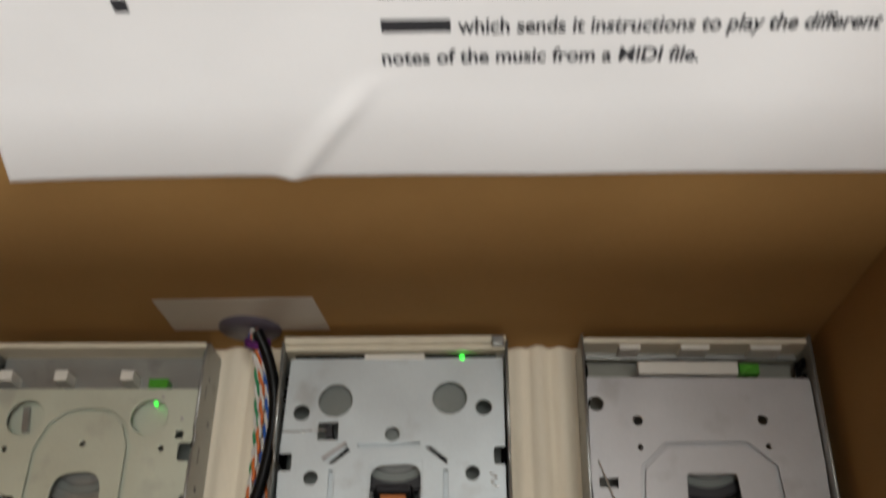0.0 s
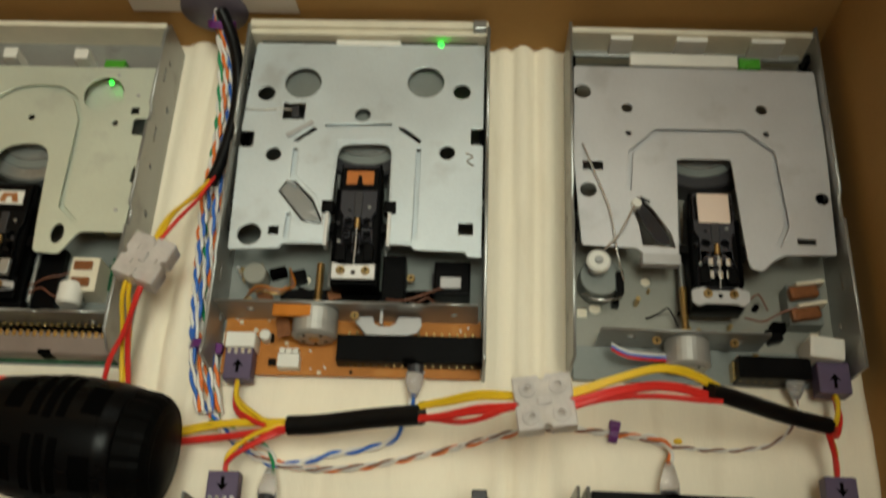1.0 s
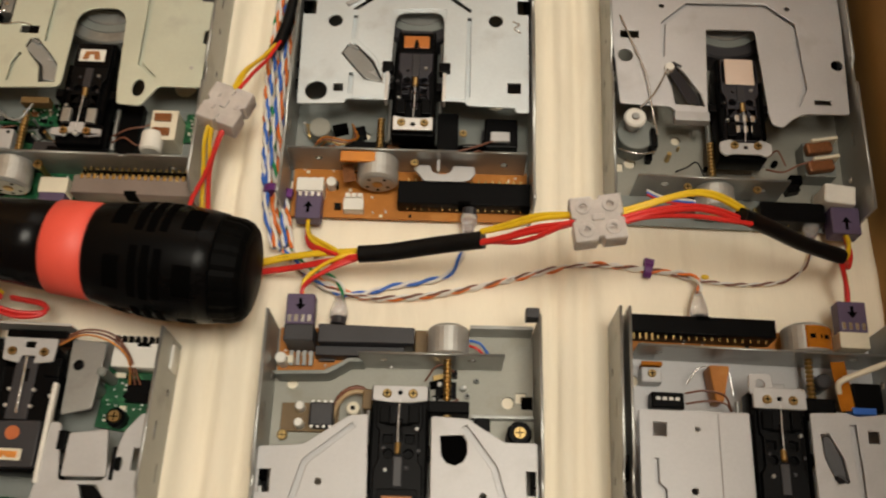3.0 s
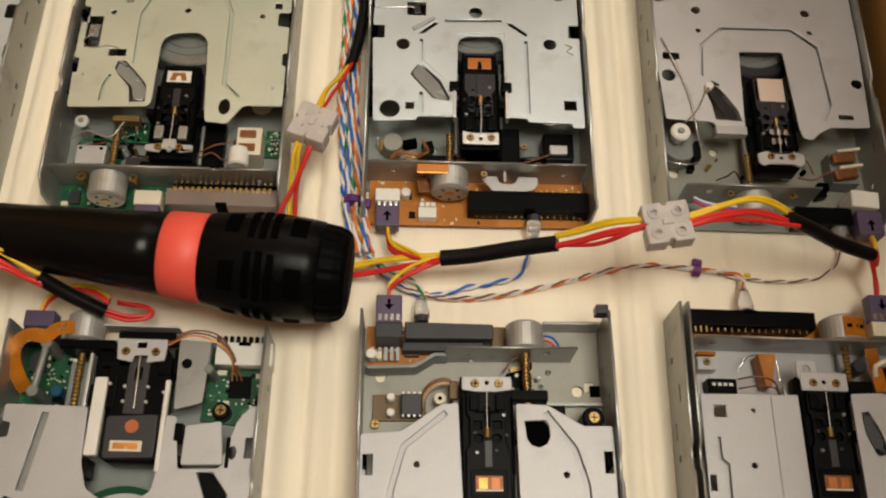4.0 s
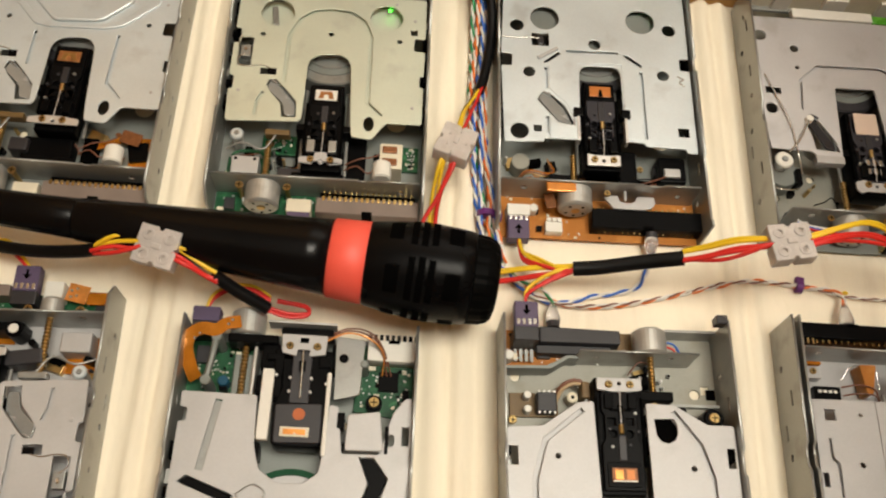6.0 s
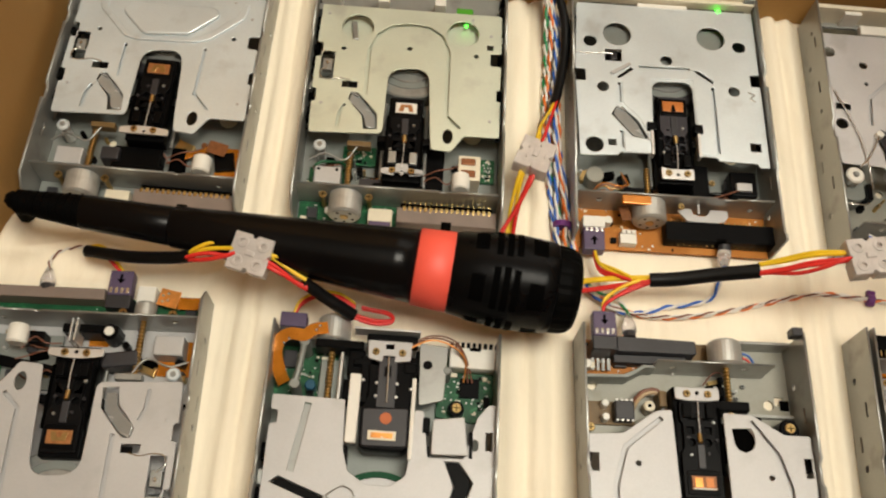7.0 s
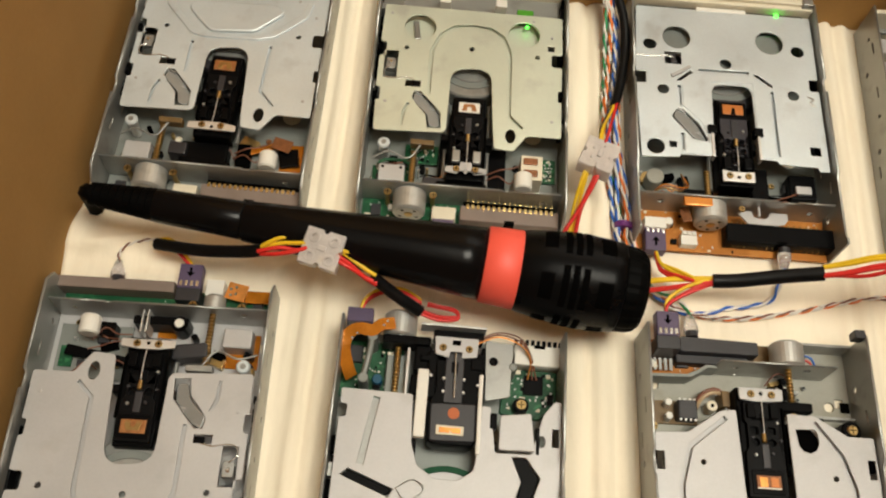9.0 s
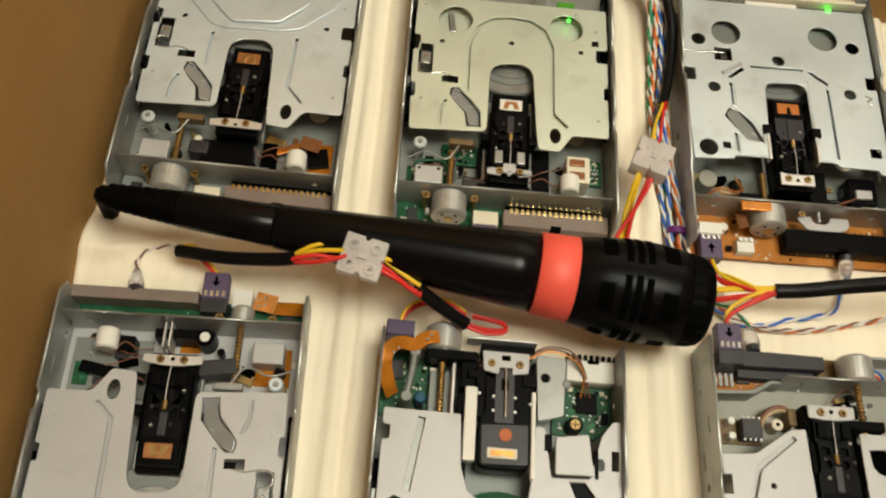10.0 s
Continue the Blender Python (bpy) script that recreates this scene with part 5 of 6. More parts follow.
for x, y, r, z in ((-23.5, 20.5, 2.6, 16), (-28, 16, 2.0, 17), (-19, 23, 1.8, 15)):
    cyl("guide_post", (x, y, 1.5), (x, y, z), r, PAN, d, "", 16, 0.6)
plate("grey_bracket", rounded([(-15, 4), (-28, 5), (-27, 30), (-16, 33)], 1.4), [disc(-19, 14, 2, 14)], 15.4, 1.2, CHASSIS, d, bevel=0.3)
rodp = tube("grey_link", [Vector(p) * 0.001 for p in ((36.8, 8, 19), (37.4, 16, 19), (39, 27, 18))], 0.0015, PAN, d)
for p in ((36.6, 8, 19), (39, 27.4, 18)):
    cyl("link_eye", (p[0], p[1], 2), (p[0], p[1], p[2] + 1.5), 2.4, PAN, rodp, "", 16)
box("black_frame", (10, 32, 5.6, 9.6, 8, 19), BLACK, d, 0.8, "black plastic cross frame")
box("black_frame", (-14, 9, 1.8, 5, 8, 19.5), BLACK, d, 0.8, "black plastic cross frame")
box("steel_rail", (20, 29.5, 12, 33, 3, 8.5), PAN, d, 0.5)
box("rail_edge", (19, 20.4, 10, 33, 3, 15), SATIN, d, 0.4)
for x0, x1, y0, y1 in ((9.2, 17, 9, 21), (-20.5, -13.4, 7.5, 19), (12, 18, 23, 32)):
    box("black_cheek", (x0, x1, y0, y1, 3, 16.5), BLACK, d, 0.9)
stepper(d, 24.6, -6.5, 5, 12, 7.6, 32)
# amber ribbon arching over the corner
ribbon = [(27, 0.5, 19), (33, 2.2, 20.4), (37, 5.4, 20.5), (43, 5.2, 21), (47.5, 8, 20.5), (49, 14, 19), (46.5, 22, 14), (44, 26, 9)]
bm = bmesh.new()
path = smooth_path([Vector(p) * 0.001 for p in ribbon], 0.0015)
prev = None
for a, bq in zip(path, path[1:]):
    w = (bq - a).normalized()
    side = w.cross(Vector((0, 0, 1))).normalized() * 0.0029
    cur = [bm.verts.new(a + side), bm.verts.new(a - side), bm.verts.new(a - side + Vector((0, 0, 0.0003))), bm.verts.new(a + side + Vector((0, 0, 0.0003)))]
    if prev:
        for k in range(4):
            bm.faces.new((prev[k], prev[(k + 1) % 4], cur[(k + 1) % 4], cur[k]))
    prev = cur
rb = part("amber_ribbon", bm, AMBER, d, "glossy amber flexible ribbon", smooth=False)
for x, y in ((30.5, 0.6), (32, 2.6), (45.6, 9.8), (43.6, 7.6)):
    cyl("solder_dot", (x, y, 20.6), (x, y, 21.4), 0.7, CHROME, rb, "", 10)
for k in range(3):
    spring_wire(d, [(-11, 5 + k, 18), (-20, 1 + k, 19), (-30, 2 + k * 1.5, 18), (-36, 8 + k, 14), (-40 + k * 2, 18, 7)], 0.4, (BROWN, BROWN, COPPER)[k])
solder_specks(b, -48, -27, 14, 32, 3.4, 5, 34)
solder_specks(b2, 23, 48, 8, 31, 3.4, 6, 26)
# the first three stand for shadows beside the raised tab; the rest are brackets
for x0, x1, y0, y1, z0, z1 in ((-21.6, -18.4, 39, 46, 15, 20.6), (-22, -17.5, 51, 57, 15, 18), (-40.6, -38.8, 44, 56, 15, 20.4), (-49.5, -46.6, 33, 42, 14, 19), (13, 17, 53, 60, 9, 19), (10, 14, 34, 37, 12, 20.6), (-4, 14, 14, 17, 16, 19.6), (-14, -8.6, 15, 20, 17, 20.8)):
    box("bracket_and_shadow_block", (x0, x1, y0, y1, z0, z1), BLACK, d, 0.5)
for x, y in ((-6, 25), (3, 25), (-6, 31), (3, 31), (9, 24), (-12.4, 27)):
    cyl("small_pin", (x, y, 18), (x, y, 20.6), 0.7, SATIN, d, "", 10, 0.2)
box("thin_shield", (-15, 15, -0.6, 0.4, 12, 20.6), SATIN, d, 0.2, "thin bright shield behind the clamp")
box("power_socket", (38, 49.5, -1, 5, 2, 14), GREY_DARK, d, 0.5, "dark power socket")
box("power_plug", (37.6, 49.7, -7.6, -0.6, 7, 15), PURPLE, d, 0.6, "violet four-way power plug")
front_end(d, "grey", None)

# ---- second from the right in the front row: cut-back plate ----
d = thing("floppy_drive", ROW_S["three"], "open floppy drive with angled white plates and bare motor", "floppy drive", "bare floppy drives in the box")
chassis(d, "c", 0.0, pan=PAN_PALE)
out = [(50, 140), (50, 50), (34, 49), (18.5, 38.4), (11.6, 37.6), (10, 84), (4, 92), (-6, 92), (-11.6, 84), (-11.2, 38), (-24, 38.6), (-38, 47), (-49.5, 47), (-49.5, 140)]
holes = [[(-14.5, 45), (-23, 44.6), (-24.2, 47), (-24.4, 51), (-23, 54), (-20, 55.5), (-17, 54.6), (-15.2, 52)], rect(45, 49, 58, 66), rect(-48.6, -45.2, 57, 65.5), disc(28, 62, 1.2, 10), disc(-30, 66, 1.2, 10), rect(24, 30, 80, 82.4), rect(-30, -24, 80, 82.4)]
pl = plate("top_plate", rounded(out, 1.2), holes, 19.2, 1.0, STEEL_PALE, d, "white-looking zinc-plated steel top plate",
           channels=[([(16.5, 41.6), (33.2, 55), (38, 72), (38, 110)], 2.2), ([(-23.2, 41.4), (-34, 56), (-38, 70), (-38, 110)], 2.2)])
hub(d, 0, 98, 18)
carriage(d, 0.2, 30.4, 69.5, "f", 21, 20.5)
# rear plate with the motor
bulkhead(d, -37.8, 16.5, 14.8, 20.5)
stepper(d, -16.8, 3.0, 14.4, 14, 7.8, 37)
box("motor_base", (-20, -4, 1, 13, 1.3, 6), OLIVE, d, 0.4)
spring_wire(d, [(-24, 6, 10), (-29, 8, 12), (-33, 12, 8)], 0.5, BLUE)
spring_wire(d, [(-24, 8, 10), (-28, 10, 12), (-32, 13, 8)], 0.5, RED)
step_rail = [(49.5, 20), (30, 19.4), (25, 17), (21, 14.4), (16, 14.4)]
plate("step_rail", [*step_rail, *[(x - (1.6 if y > 18 else 0.8), y + 1.6) for x, y in reversed(step_rail)]], [], 1.2, 11, PAN, d, bevel=0.4)
board(d, [(49, 0), (0, 0), (0, 14), (20, 14), (29, 18.5), (49, 18.5)], PCB_O, 1.6, [(44, 14, 3, 3, 4, CREAM), (30, 12, 6, 4, 2, GREY_DARK), (20, 11, 8, 3, 1, OLIVE)])
plate("data_connector", rounded([(33, 1.5), (-4, 2.5), (-4, 9), (33, 9)], 0.8), [], 3, 10.5, GREY_DARK, d, "dark data connector block", bevel=0.5)
plate("connector_lip", [(34, 9.2), (0, 9.2), (0, 13), (34, 13)], [], 3, 6.5, GREY_DARK, d, bevel=0.3)
plug = power_plug(d, 39.6, -0.5, 15.5, style="in")
for k in range(4):
    box("bright_leaf", (35.1 + 2.5 * k, 36.7 + 2.5 * k, 10.4, 16.4, 6, 6.8), CHASSIS, d, 0.2)
cyl("capacitor", (46.8, 14.5, 3), (46.8, 14.5, 11), 2.2, WHITE, d, "small pale capacitor", 16)
box("crystal_can", (25.5, 34.5, 31, 40, 2, 9.5), GREY_DARK, d, 0.8, "grey metal filter can")
box("brown_base", (24, 46, 30, 41, 1.3, 3), OLIVE, d, 0.3)
for k in range(4):
    for y in (30.8, 40.2):
        box("chip_leg", (26 + 2.3 * k, 27 + 2.3 * k, y - 0.5, y + 0.5, 8.2, 9.2), SATIN, d, 0.1)
for y in (32.2, 38.6):
    cyl("white_pin", (38.5, y, 2.5), (38.5, y, 8.5), 1.7, WHITE, d, "", 14)
screw(d, 44.8, 42.5, 3, 2.0)
for k in range(2):
    tube("flex_loop", [Vector(p) * 0.001 for p in ((26, 36 - 2 * k, 5), (24, 31 - 2 * k, 8), (20, 27.6 - 1.6 * k, 9.5), (15, 27 - 1.4 * k, 9.5), (11.6, 30, 9), (10.6, 36, 8))], 0.0009, (TANFILM, BROWN)[k], d, "thin brown flexible lead loop")
pv = cyl("pale_post", (18.4, 33, 1.3), (18.4, 33, 9), 2.6, CREAM, d, "pale plastic post with a dark eye", 16, 0.6)
cyl("eye", (18.4, 33, 8.9), (18.4, 33, 9.3), 0.9, SLOT, pv, "", 10)
box("bracket", (11, 14.6, 26.5, 34, 2, 12), OLIVE, d, 0.5)
box("black_block", (-25, -9.5, 31.5, 36, 6, 17), BLACK, d, 0.6)
box("back_strip", (-49.4, -25, 0.5, 1.8, 1, 12), CHASSIS, d, 0.3)
box("square_slot", (-49.5, -45.2, 25.6, 30.4, 1.2, 1.6), SLOT, d)
box("dark_edge", (-50, -26, 33.6, 35, 1.2, 5), CHASSIS, d, 0.3)
# near-black block puts the interior's shade under the plate's cut-out
box("hole_shade_block", (-27, -12, 42, 58, 8, 17.5), SLOT, d)
cyl("gold_hub", (-43.6, 42, 1.3), (-43.6, 42, 13), 4.6, BLACK, d, "black bush with brass screw", 20, 0.8)
screw(d, -43.6, 42, 13, 2.4)
clutter(d, -24, -8, 17, 30, 2, 61, 7)
box("corner_post", (-50.5, -45.4, -2.4, 1.6, 19, 25.6), GREY_DARK, d, 0.5, "folded corner post")
box("dark_strip", (-33, -27, 36, 44, 2, 9), BLACK, d, 0.5)
screw(d, -28, 20, 2, 1.1, CHASSIS), screw(d, -24.5, 26, 2, 1.1, CHASSIS)
front_end(d, "grey", None)

# ---- right end of the front row ----
d = thing("floppy_drive", ROW_S["four"], "open floppy drive with plain white plates and black connector", "floppy drive", "bare floppy drives in the box")
chassis(d, "c", 0.0, walls=(-50.6, 48.0, 51.4), pan=STEEL_PALE)
out = [(45, 140), (45, 37.6), (5, 37), (4.6, 84), (0, 91), (-12, 91), (-17, 84), (-16.8, 36), (-30, 35.2), (-34, 36.6), (-49.5, 34.4), (-49.5, 140)]
holes = [rect(35, 40, 42, 47), rect(-41, -37, 41.6, 46), disc(26, 66, 1.2, 10), disc(24, 44, 0.9, 10), rect(41.6, 44, 70, 76), disc(-42, 62, 1.3, 10), [(-20, 43.6), (-23, 43), (-27.4, 52), (-28.6, 60), (-24, 61), (-20.5, 52)]]
pl = plate("top_plate", rounded(out, 1.0), holes, 19.2, 1.0, STEEL_PALE, d, "white-looking zinc-plated steel top plate",
           channels=[([(-32, 39.6), (-32.6, 56), (-33, 100)], 2.4), ([(39, 55), (39, 64), (36.5, 66), (36.5, 80)], 1.4)])
plate("pressed_panel", rounded([(16.6, 37.6), (5.6, 37.6), (5.2, 84), (8, 110), (16, 110)], 1), [], 20.1, 0.7, STEEL_PALE, pl, bevel=0.34)
lever(d, [(-20.4, 44.4), (-23, 44), (-27, 52.5), (-28, 60), (-24.6, 60), (-21, 52)], 18.8, GREY_DARK, 4.0)
hub(d, -6, 98, 18)
carriage(d, -6.0, 32.2, 72.0, "e", 20, 20.5)
plate("clamp_ear", rounded([(4.6, 22.6), (-3.6, 22.6), (-4.4, 29), (4.8, 30.5)], 1.6), [disc(0.6, 26.4, 1.7, 14)], 20, 1.2, STEEL_PALE, d, bevel=0.3)
bulkhead(d, -50, 44, 12.8, 19.5)
stepper(d, -21.6, 1.2, 12.2, 11.5, 9.2, 30, AMBER)
header(d, -9.4, 45.6, -0.8, 6.4, 3, 15, BLACK, 17, "none")
pin_row(d, 37.5, 44.5, 9.0, 13.4, 4, 2.8)
pin_row(d, -6, 35, 8.0, 12.0, 15, 1.4)
board(d, rect(-30, 47, 0, 12), PCB_O, 1.6, [(45, 10, 3, 3, 3, GOLD)])
power_plug(d, -37.6, -0.6, 15.0, style="out")
chip = box("memory_chip", (25.2, 37.6, 27.6, 33.8, 2, 8.6), BLACK, d, 0.6, "black capacitor with faint marking bars")
for k in range(4):
    box("marking_bar", (27 + 2.4 * k, 28.6 + 2.4 * k, 29.6, 30.8, 8.55, 8.65), WIREW, chip)
box("steel_tab", (33, 41, 18, 24, 2, 8), STEEL_PALE, d, 0.6), box("amber_strip", (33, 41, 16, 17.6, 4, 9), AMBER, d, 0.3)
screw(d, 37, 20.6, 7.9, 1.6)
plate("brown_holder", rounded([(8, 17), (16, 17), (14, 31), (11, 31)], 1), [], 2, 9, PCB_O, d, bevel=0.4)
for k in range(2):
    spring_wire(d, [(25, 28 + 4 * k, 9), (18, 27.4 + 4 * k, 12), (11, 29 + 3 * k, 12), (8, 34, 9)], 0.4, BROWN)
spring_wire(d, [(24, 24, 8), (19, 18, 10), (9, 18.6, 10), (7, 28, 9)], 0.3)
box("bright_slot", (-14, -5, 25, 29, 2, 5), RED, d, 0.3), box("bright_cover", (-14, -6, 21.6, 28.4, 4.9, 6), STEEL_PALE, d, 0.5)
box("black_block", (-28, -17, 29.5, 35, 4, 17), BLACK, d, 0.6)
box("amber_flex", (-35.5, -30, 14, 33, 13, 13.6), AMBER, d, 0.2, "amber flexible strip", turn=6)
box("black_relay", (-47, -36, 22, 33, 2, 14), BLACK, d, 0.8, "black round-edged relay")
box("blue_base", (-44, -35, 31.4, 34, 8, 14.2), BLUE, d, 0.4)
cyl("dark_clip", (-26, 22, 4), (-26, 22, 14), 3, GREY_DARK, d, "", 16)
tube("loose_peg", [Vector(p) * 0.001 for p in ((-27.5, 28.5, 22), (-26.6, 25.6, 25), (-32, 23, 26.5), (-44, 18.2, 28.2))], 0.0011, CREAM, d, "loose cream plastic wire end")
front_end(d, "grey", None)

# ---- microphone lying along the aisle ----
mic = thing("microphone", pose(0, 0, 0), "black handheld microphone with coral red band lying across cables", "microphone")
TAIL, HEAD = Vector((-0.2412, 0.0578, 0.0385)), Vector((-0.0585, 0.0402, 0.0345))
AX = (HEAD - TAIL).normalized()
LEN = (HEAD - TAIL).length


def mic_at(s):
    return TAIL + AX * s


bm = bmesh.new()
lathe(bm, mic_at(0), HEAD, [(0, 0.0088), (0.0008, 0.0094), (0.03, 0.0114), (0.07, 0.0140), (0.1, 0.0162), (0.1110, 0.0168)], 48)
part("handle", bm, MIC, mic, "glossy black tapered handle", smooth=True)
bm = bmesh.new()
lathe(bm, mic_at(-0.042), HEAD, [(0, 0.0070), (0.002, 0.0079), (0.03, 0.0085), (0.041, 0.0089), (0.0422, 0.0083)], 40)
part("tail_tube", bm, MIC, mic, "glossy black tail tube", smooth=True)
bm = bmesh.new()
prof = []
for k in range(9):
    s = 0.0035 * k
    prof += [(s, 0.0054 + 0.00026 * k), (s + 0.0022, 0.0056 + 0.00026 * k), (s + 0.0024, 0.0050 + 0.00026 * k), (s + 0.0033, 0.0050 + 0.00026 * k)]
lathe(bm, mic_at(-0.0705), HEAD, prof, 24)
part("strain_relief", bm, RUBBER, mic, "ribbed black rubber strain relief", smooth=False)
bm = bmesh.new()
lathe(bm, mic_at(0.1103), HEAD, [(0, 0.0168), (0.0004, 0.0175), (0.008, 0.0179), (0.0158, 0.0183), (0.0162, 0.0176)], 48)
part("band", bm, BAND, mic, "coral red plastic band", smooth=True)
HS = 0.1263
HP = [(0, 0.0180), (0.0010, 0.0186), (0.012, 0.0203), (0.022, 0.0214), (0.030, 0.0216), (0.040, 0.0211), (0.0455, 0.0204), (0.0462, 0.0196)]
bm = bmesh.new()
lathe(bm, mic_at(HS), HEAD, HP, 64)
head = part("head", bm, MICHEAD, mic, "black slotted plastic head", smooth=True)
bm = bmesh.new()
lathe(bm, mic_at(HS + 0.0458), HEAD, [(0, 0.0192), (0.0006, 0.0200), (0.0060, 0.0195), (0.0090, 0.0184), (0.0108, 0.0166), (0.0114, 0.0148)], 64)
for v in bm.verts:
    # shallow notches round the rim
    along = (v.co - mic_at(HS + 0.0458)).dot(AX)
    out_way = v.co - mic_at(HS + 0.0458 + along)
    if 0.0003 < along < 0.0100 and int(round(math.atan2(out_way.z, out_way.y) / (2 * math.pi) * 64)) % 4 == 0:
        v.co -= out_way.normalized() * 0.0004
part("end_ring", bm, RUBBER, mic, "matt black notched end ring", smooth=False)
bm = bmesh.new()
lathe(bm, mic_at(HS + 0.0566), HEAD, [(0, 0.0150), (0.0009, 0.0138), (0.0016, 0.0050)], 40)
part("end_grille", bm, RUBBER, mic, "dull black end grille", smooth=True)


def head_radius(s):
    for (a, ra), (b, rb) in zip(HP, HP[1:]):
        if a <= s <= b:
            return ra + (rb - ra) * (s - a) / (b - a)
    return 0.02


SIDE = AX.cross(Vector((0, 0, 1))).normalized()
UPV = SIDE.cross(AX)


def mic_slot(s0, s1, mid, wide):
    """A plate just proud of the head, near-black for the shade inside a vent; mid and wide are degrees round the axis,
    0 up, towards the viewer's side positive.
    """
    bm = bmesh.new()
    n = 10
    rows = []
    for s in (s0, s1):
        row = []
        for k in range(n + 1):
            a = radians(mid - wide / 2 + wide * k / n)
            way = UPV * math.cos(a) + SIDE * math.sin(a)
            row.append(bm.verts.new(mic_at(HS + s) + way * (head_radius(s) + 0.00022)))
        rows.append(row)
    for k in range(n):
        bm.faces.new((rows[0][k], rows[0][k + 1], rows[1][k + 1], rows[1][k]))
    rim = bmesh.ops.extrude_face_region(bm, geom=bm.faces[:])["geom"]
    c = mic_at(HS + (s0 + s1) / 2)
    for v in rim:
        if isinstance(v, bmesh.types.BMVert):
            v.co -= (v.co - c).normalized() * 0.001
    bmesh.ops.recalc_face_normals(bm, faces=bm.faces[:])
    part("vent_slot", bm, SLOT, head)


for turn in (-165, -97, -30, 38, 105, 172):
    mic_slot(0.0088, 0.0146, turn, 34)
    mic_slot(0.0180, 0.0209, turn - 3, 52)
    mic_slot(0.0224, 0.0253, turn - 3, 54)
    mic_slot(0.0268, 0.0297, turn - 3, 50)
    mic_slot(0.0340, 0.0405, turn, 32)
tube("microphone_cable", [mic_at(-0.068), mic_at(-0.0725) + Vector((0, 0.0008, -0.0012)), Vector((-0.3175, 0.0700, 0.0300)), Vector((-0.3200, 0.0735, 0.0190)), Vector((-0.3215, 0.0750, 0.0050))],
     0.0042, RUBBER, mic, "black rubber cable")


# ---- wiring ----
def wire(name, label, strands, category="wire"):
    """strands: (points, radius, material) of one loose cable."""
    w = thing(name, pose(0, 0, 0), label, category)
    for pts, r, m in strands:
        tube("strand" if m is not SLEEVE else "black_sleeving", pts, r, m, w)
    return w


def ry_bundle(name, label, pts, spread=0.0018, r=0.0013, reds=2, yellows=2, along_y=False):
    """Loose strands that wander round one another along a line."""
    w = thing(name, pose(0, 0, 0), label, "cable")
    rng = random.Random(int(abs(pts[0][0]) * 1e5 + len(label)))
    path = smooth_path([Vector(p) for p in pts], 0.004)
    n = len(path) - 1
    count = yellows + reds
    for k in range(count):
        lane = (k - (count - 1) / 2) * spread * 0.62 + (spread * 0.7 if k >= reds else -spread * 0.7)
        ph, turns = rng.uniform(0, 6.28), rng.uniform(0.5, 1.1)
        line = []
        for j, p in enumerate(path):
            u = j / n
            side = lane * (0.55 + 0.45 * math.sin(math.pi * u)) + spread * 0.38 * math.sin(ph + 6.28 * turns * u)
            lift = spread * 0.55 * math.cos(ph + 6.28 * turns * u) + spread * 0.5
            line.append(p + (Vector((-side, 0, lift)) if along_y else Vector((0, side, lift))))
        tube("yellow_wire" if k >= reds else "red_wire", line, r, YELLOW if k >= reds else RED, w)
        if k == reds and name == "supply_cable":
            tube("black_wire", [p + Vector((0, 0, -1.1 * r)) + (Vector((-r, 0, 0)) if along_y else Vector((0, 1.2 * r, 0))) for p in line], r, SLEEVE, w)
    return w


def sleeve(label, pts, r=0.0032):
    return tagged(tube("heatshrink_sleeve", pts, r, SLEEVE), label, "sleeve")


def terminal(m, label, screws=True):
    """A two-way nylon screw terminal strip piece."""
    t = thing("terminal_block", m, label, "terminal block", "nylon terminal blocks")
    outline = [(-0.0090, -0.0084), (-0.0012, -0.0084), (-0.0008, -0.0070), (0.0008, -0.0070), (0.0012, -0.0084), (0.0090, -0.0084), (0.0090, -0.0008), (0.0074, 0.0),
               (0.0090, 0.0008), (0.0090, 0.0084), (0.0012, 0.0084), (0.0008, 0.0070), (-0.0008, 0.0070), (-0.0012, 0.0084), (-0.0090, 0.0084), (-0.0090, 0.0008), (-0.0074, 0.0), (-0.0090, -0.0008)]
    wells = [(sx, sy) for sx in (-0.0046, 0.0046) for sy in (-0.0043, 0.0043)]
    body = plate("housing", rounded(outline, 0.0007), [disc(x, y, 0.0016, 16) for x, y in wells if screws], -0.005, 0.0078, NYLON, t, "milky nylon housing", bevel=0.0005, k=1.0)
    for x, y in wells if screws else ():
        bm = bmesh.new()
        lathe(bm, (x, y, 0.0022), (x, y, 1), [(0, 0.0028), (0.0008, 0.0027), (0.0010, 0.0024), (0.0010, 0.0013), (0, 0.0012)], 18)
        part("screw_turret", bm, NYLON, body, smooth=False)
        bm = bmesh.new()
        lathe(bm, (x, y, -0.002), (x, y, 1), [(0, 0.0012), (0.0038, 0.0012), (0.0041, 0.0009)], 14)
        part("screw", bm, BRASS, body, "small brass clamp screw")
    if not screws:
        for k in range(5):
            x, y = -0.006 + 0.003 * k, 0.005 * math.sin(2.4 * k)
            bm = bmesh.new()
            add_box(bm, x - 0.0011, x + 0.0011, y - 0.0005, y + 0.0005, 0.0024, 0.0033, 0.0002)
            part("moulded_rib", bm, NYLON, body)
    for sy in (-0.0043, 0.0043):
        bm = bmesh.new()
        add_box(bm, -0.0078, 0.0078, sy - 0.0015, sy + 0.0015, -0.0042, -0.0016, 0.0004)
        part("brass_insert", bm, BRASS, body)
    bm = bmesh.new()
    add_box(bm, -0.0022, 0.0022, -0.0012, 0.0012, 0.0020, 0.0036, 0.0004)
    part("mounting_web", bm, NYLON, body)
    return t


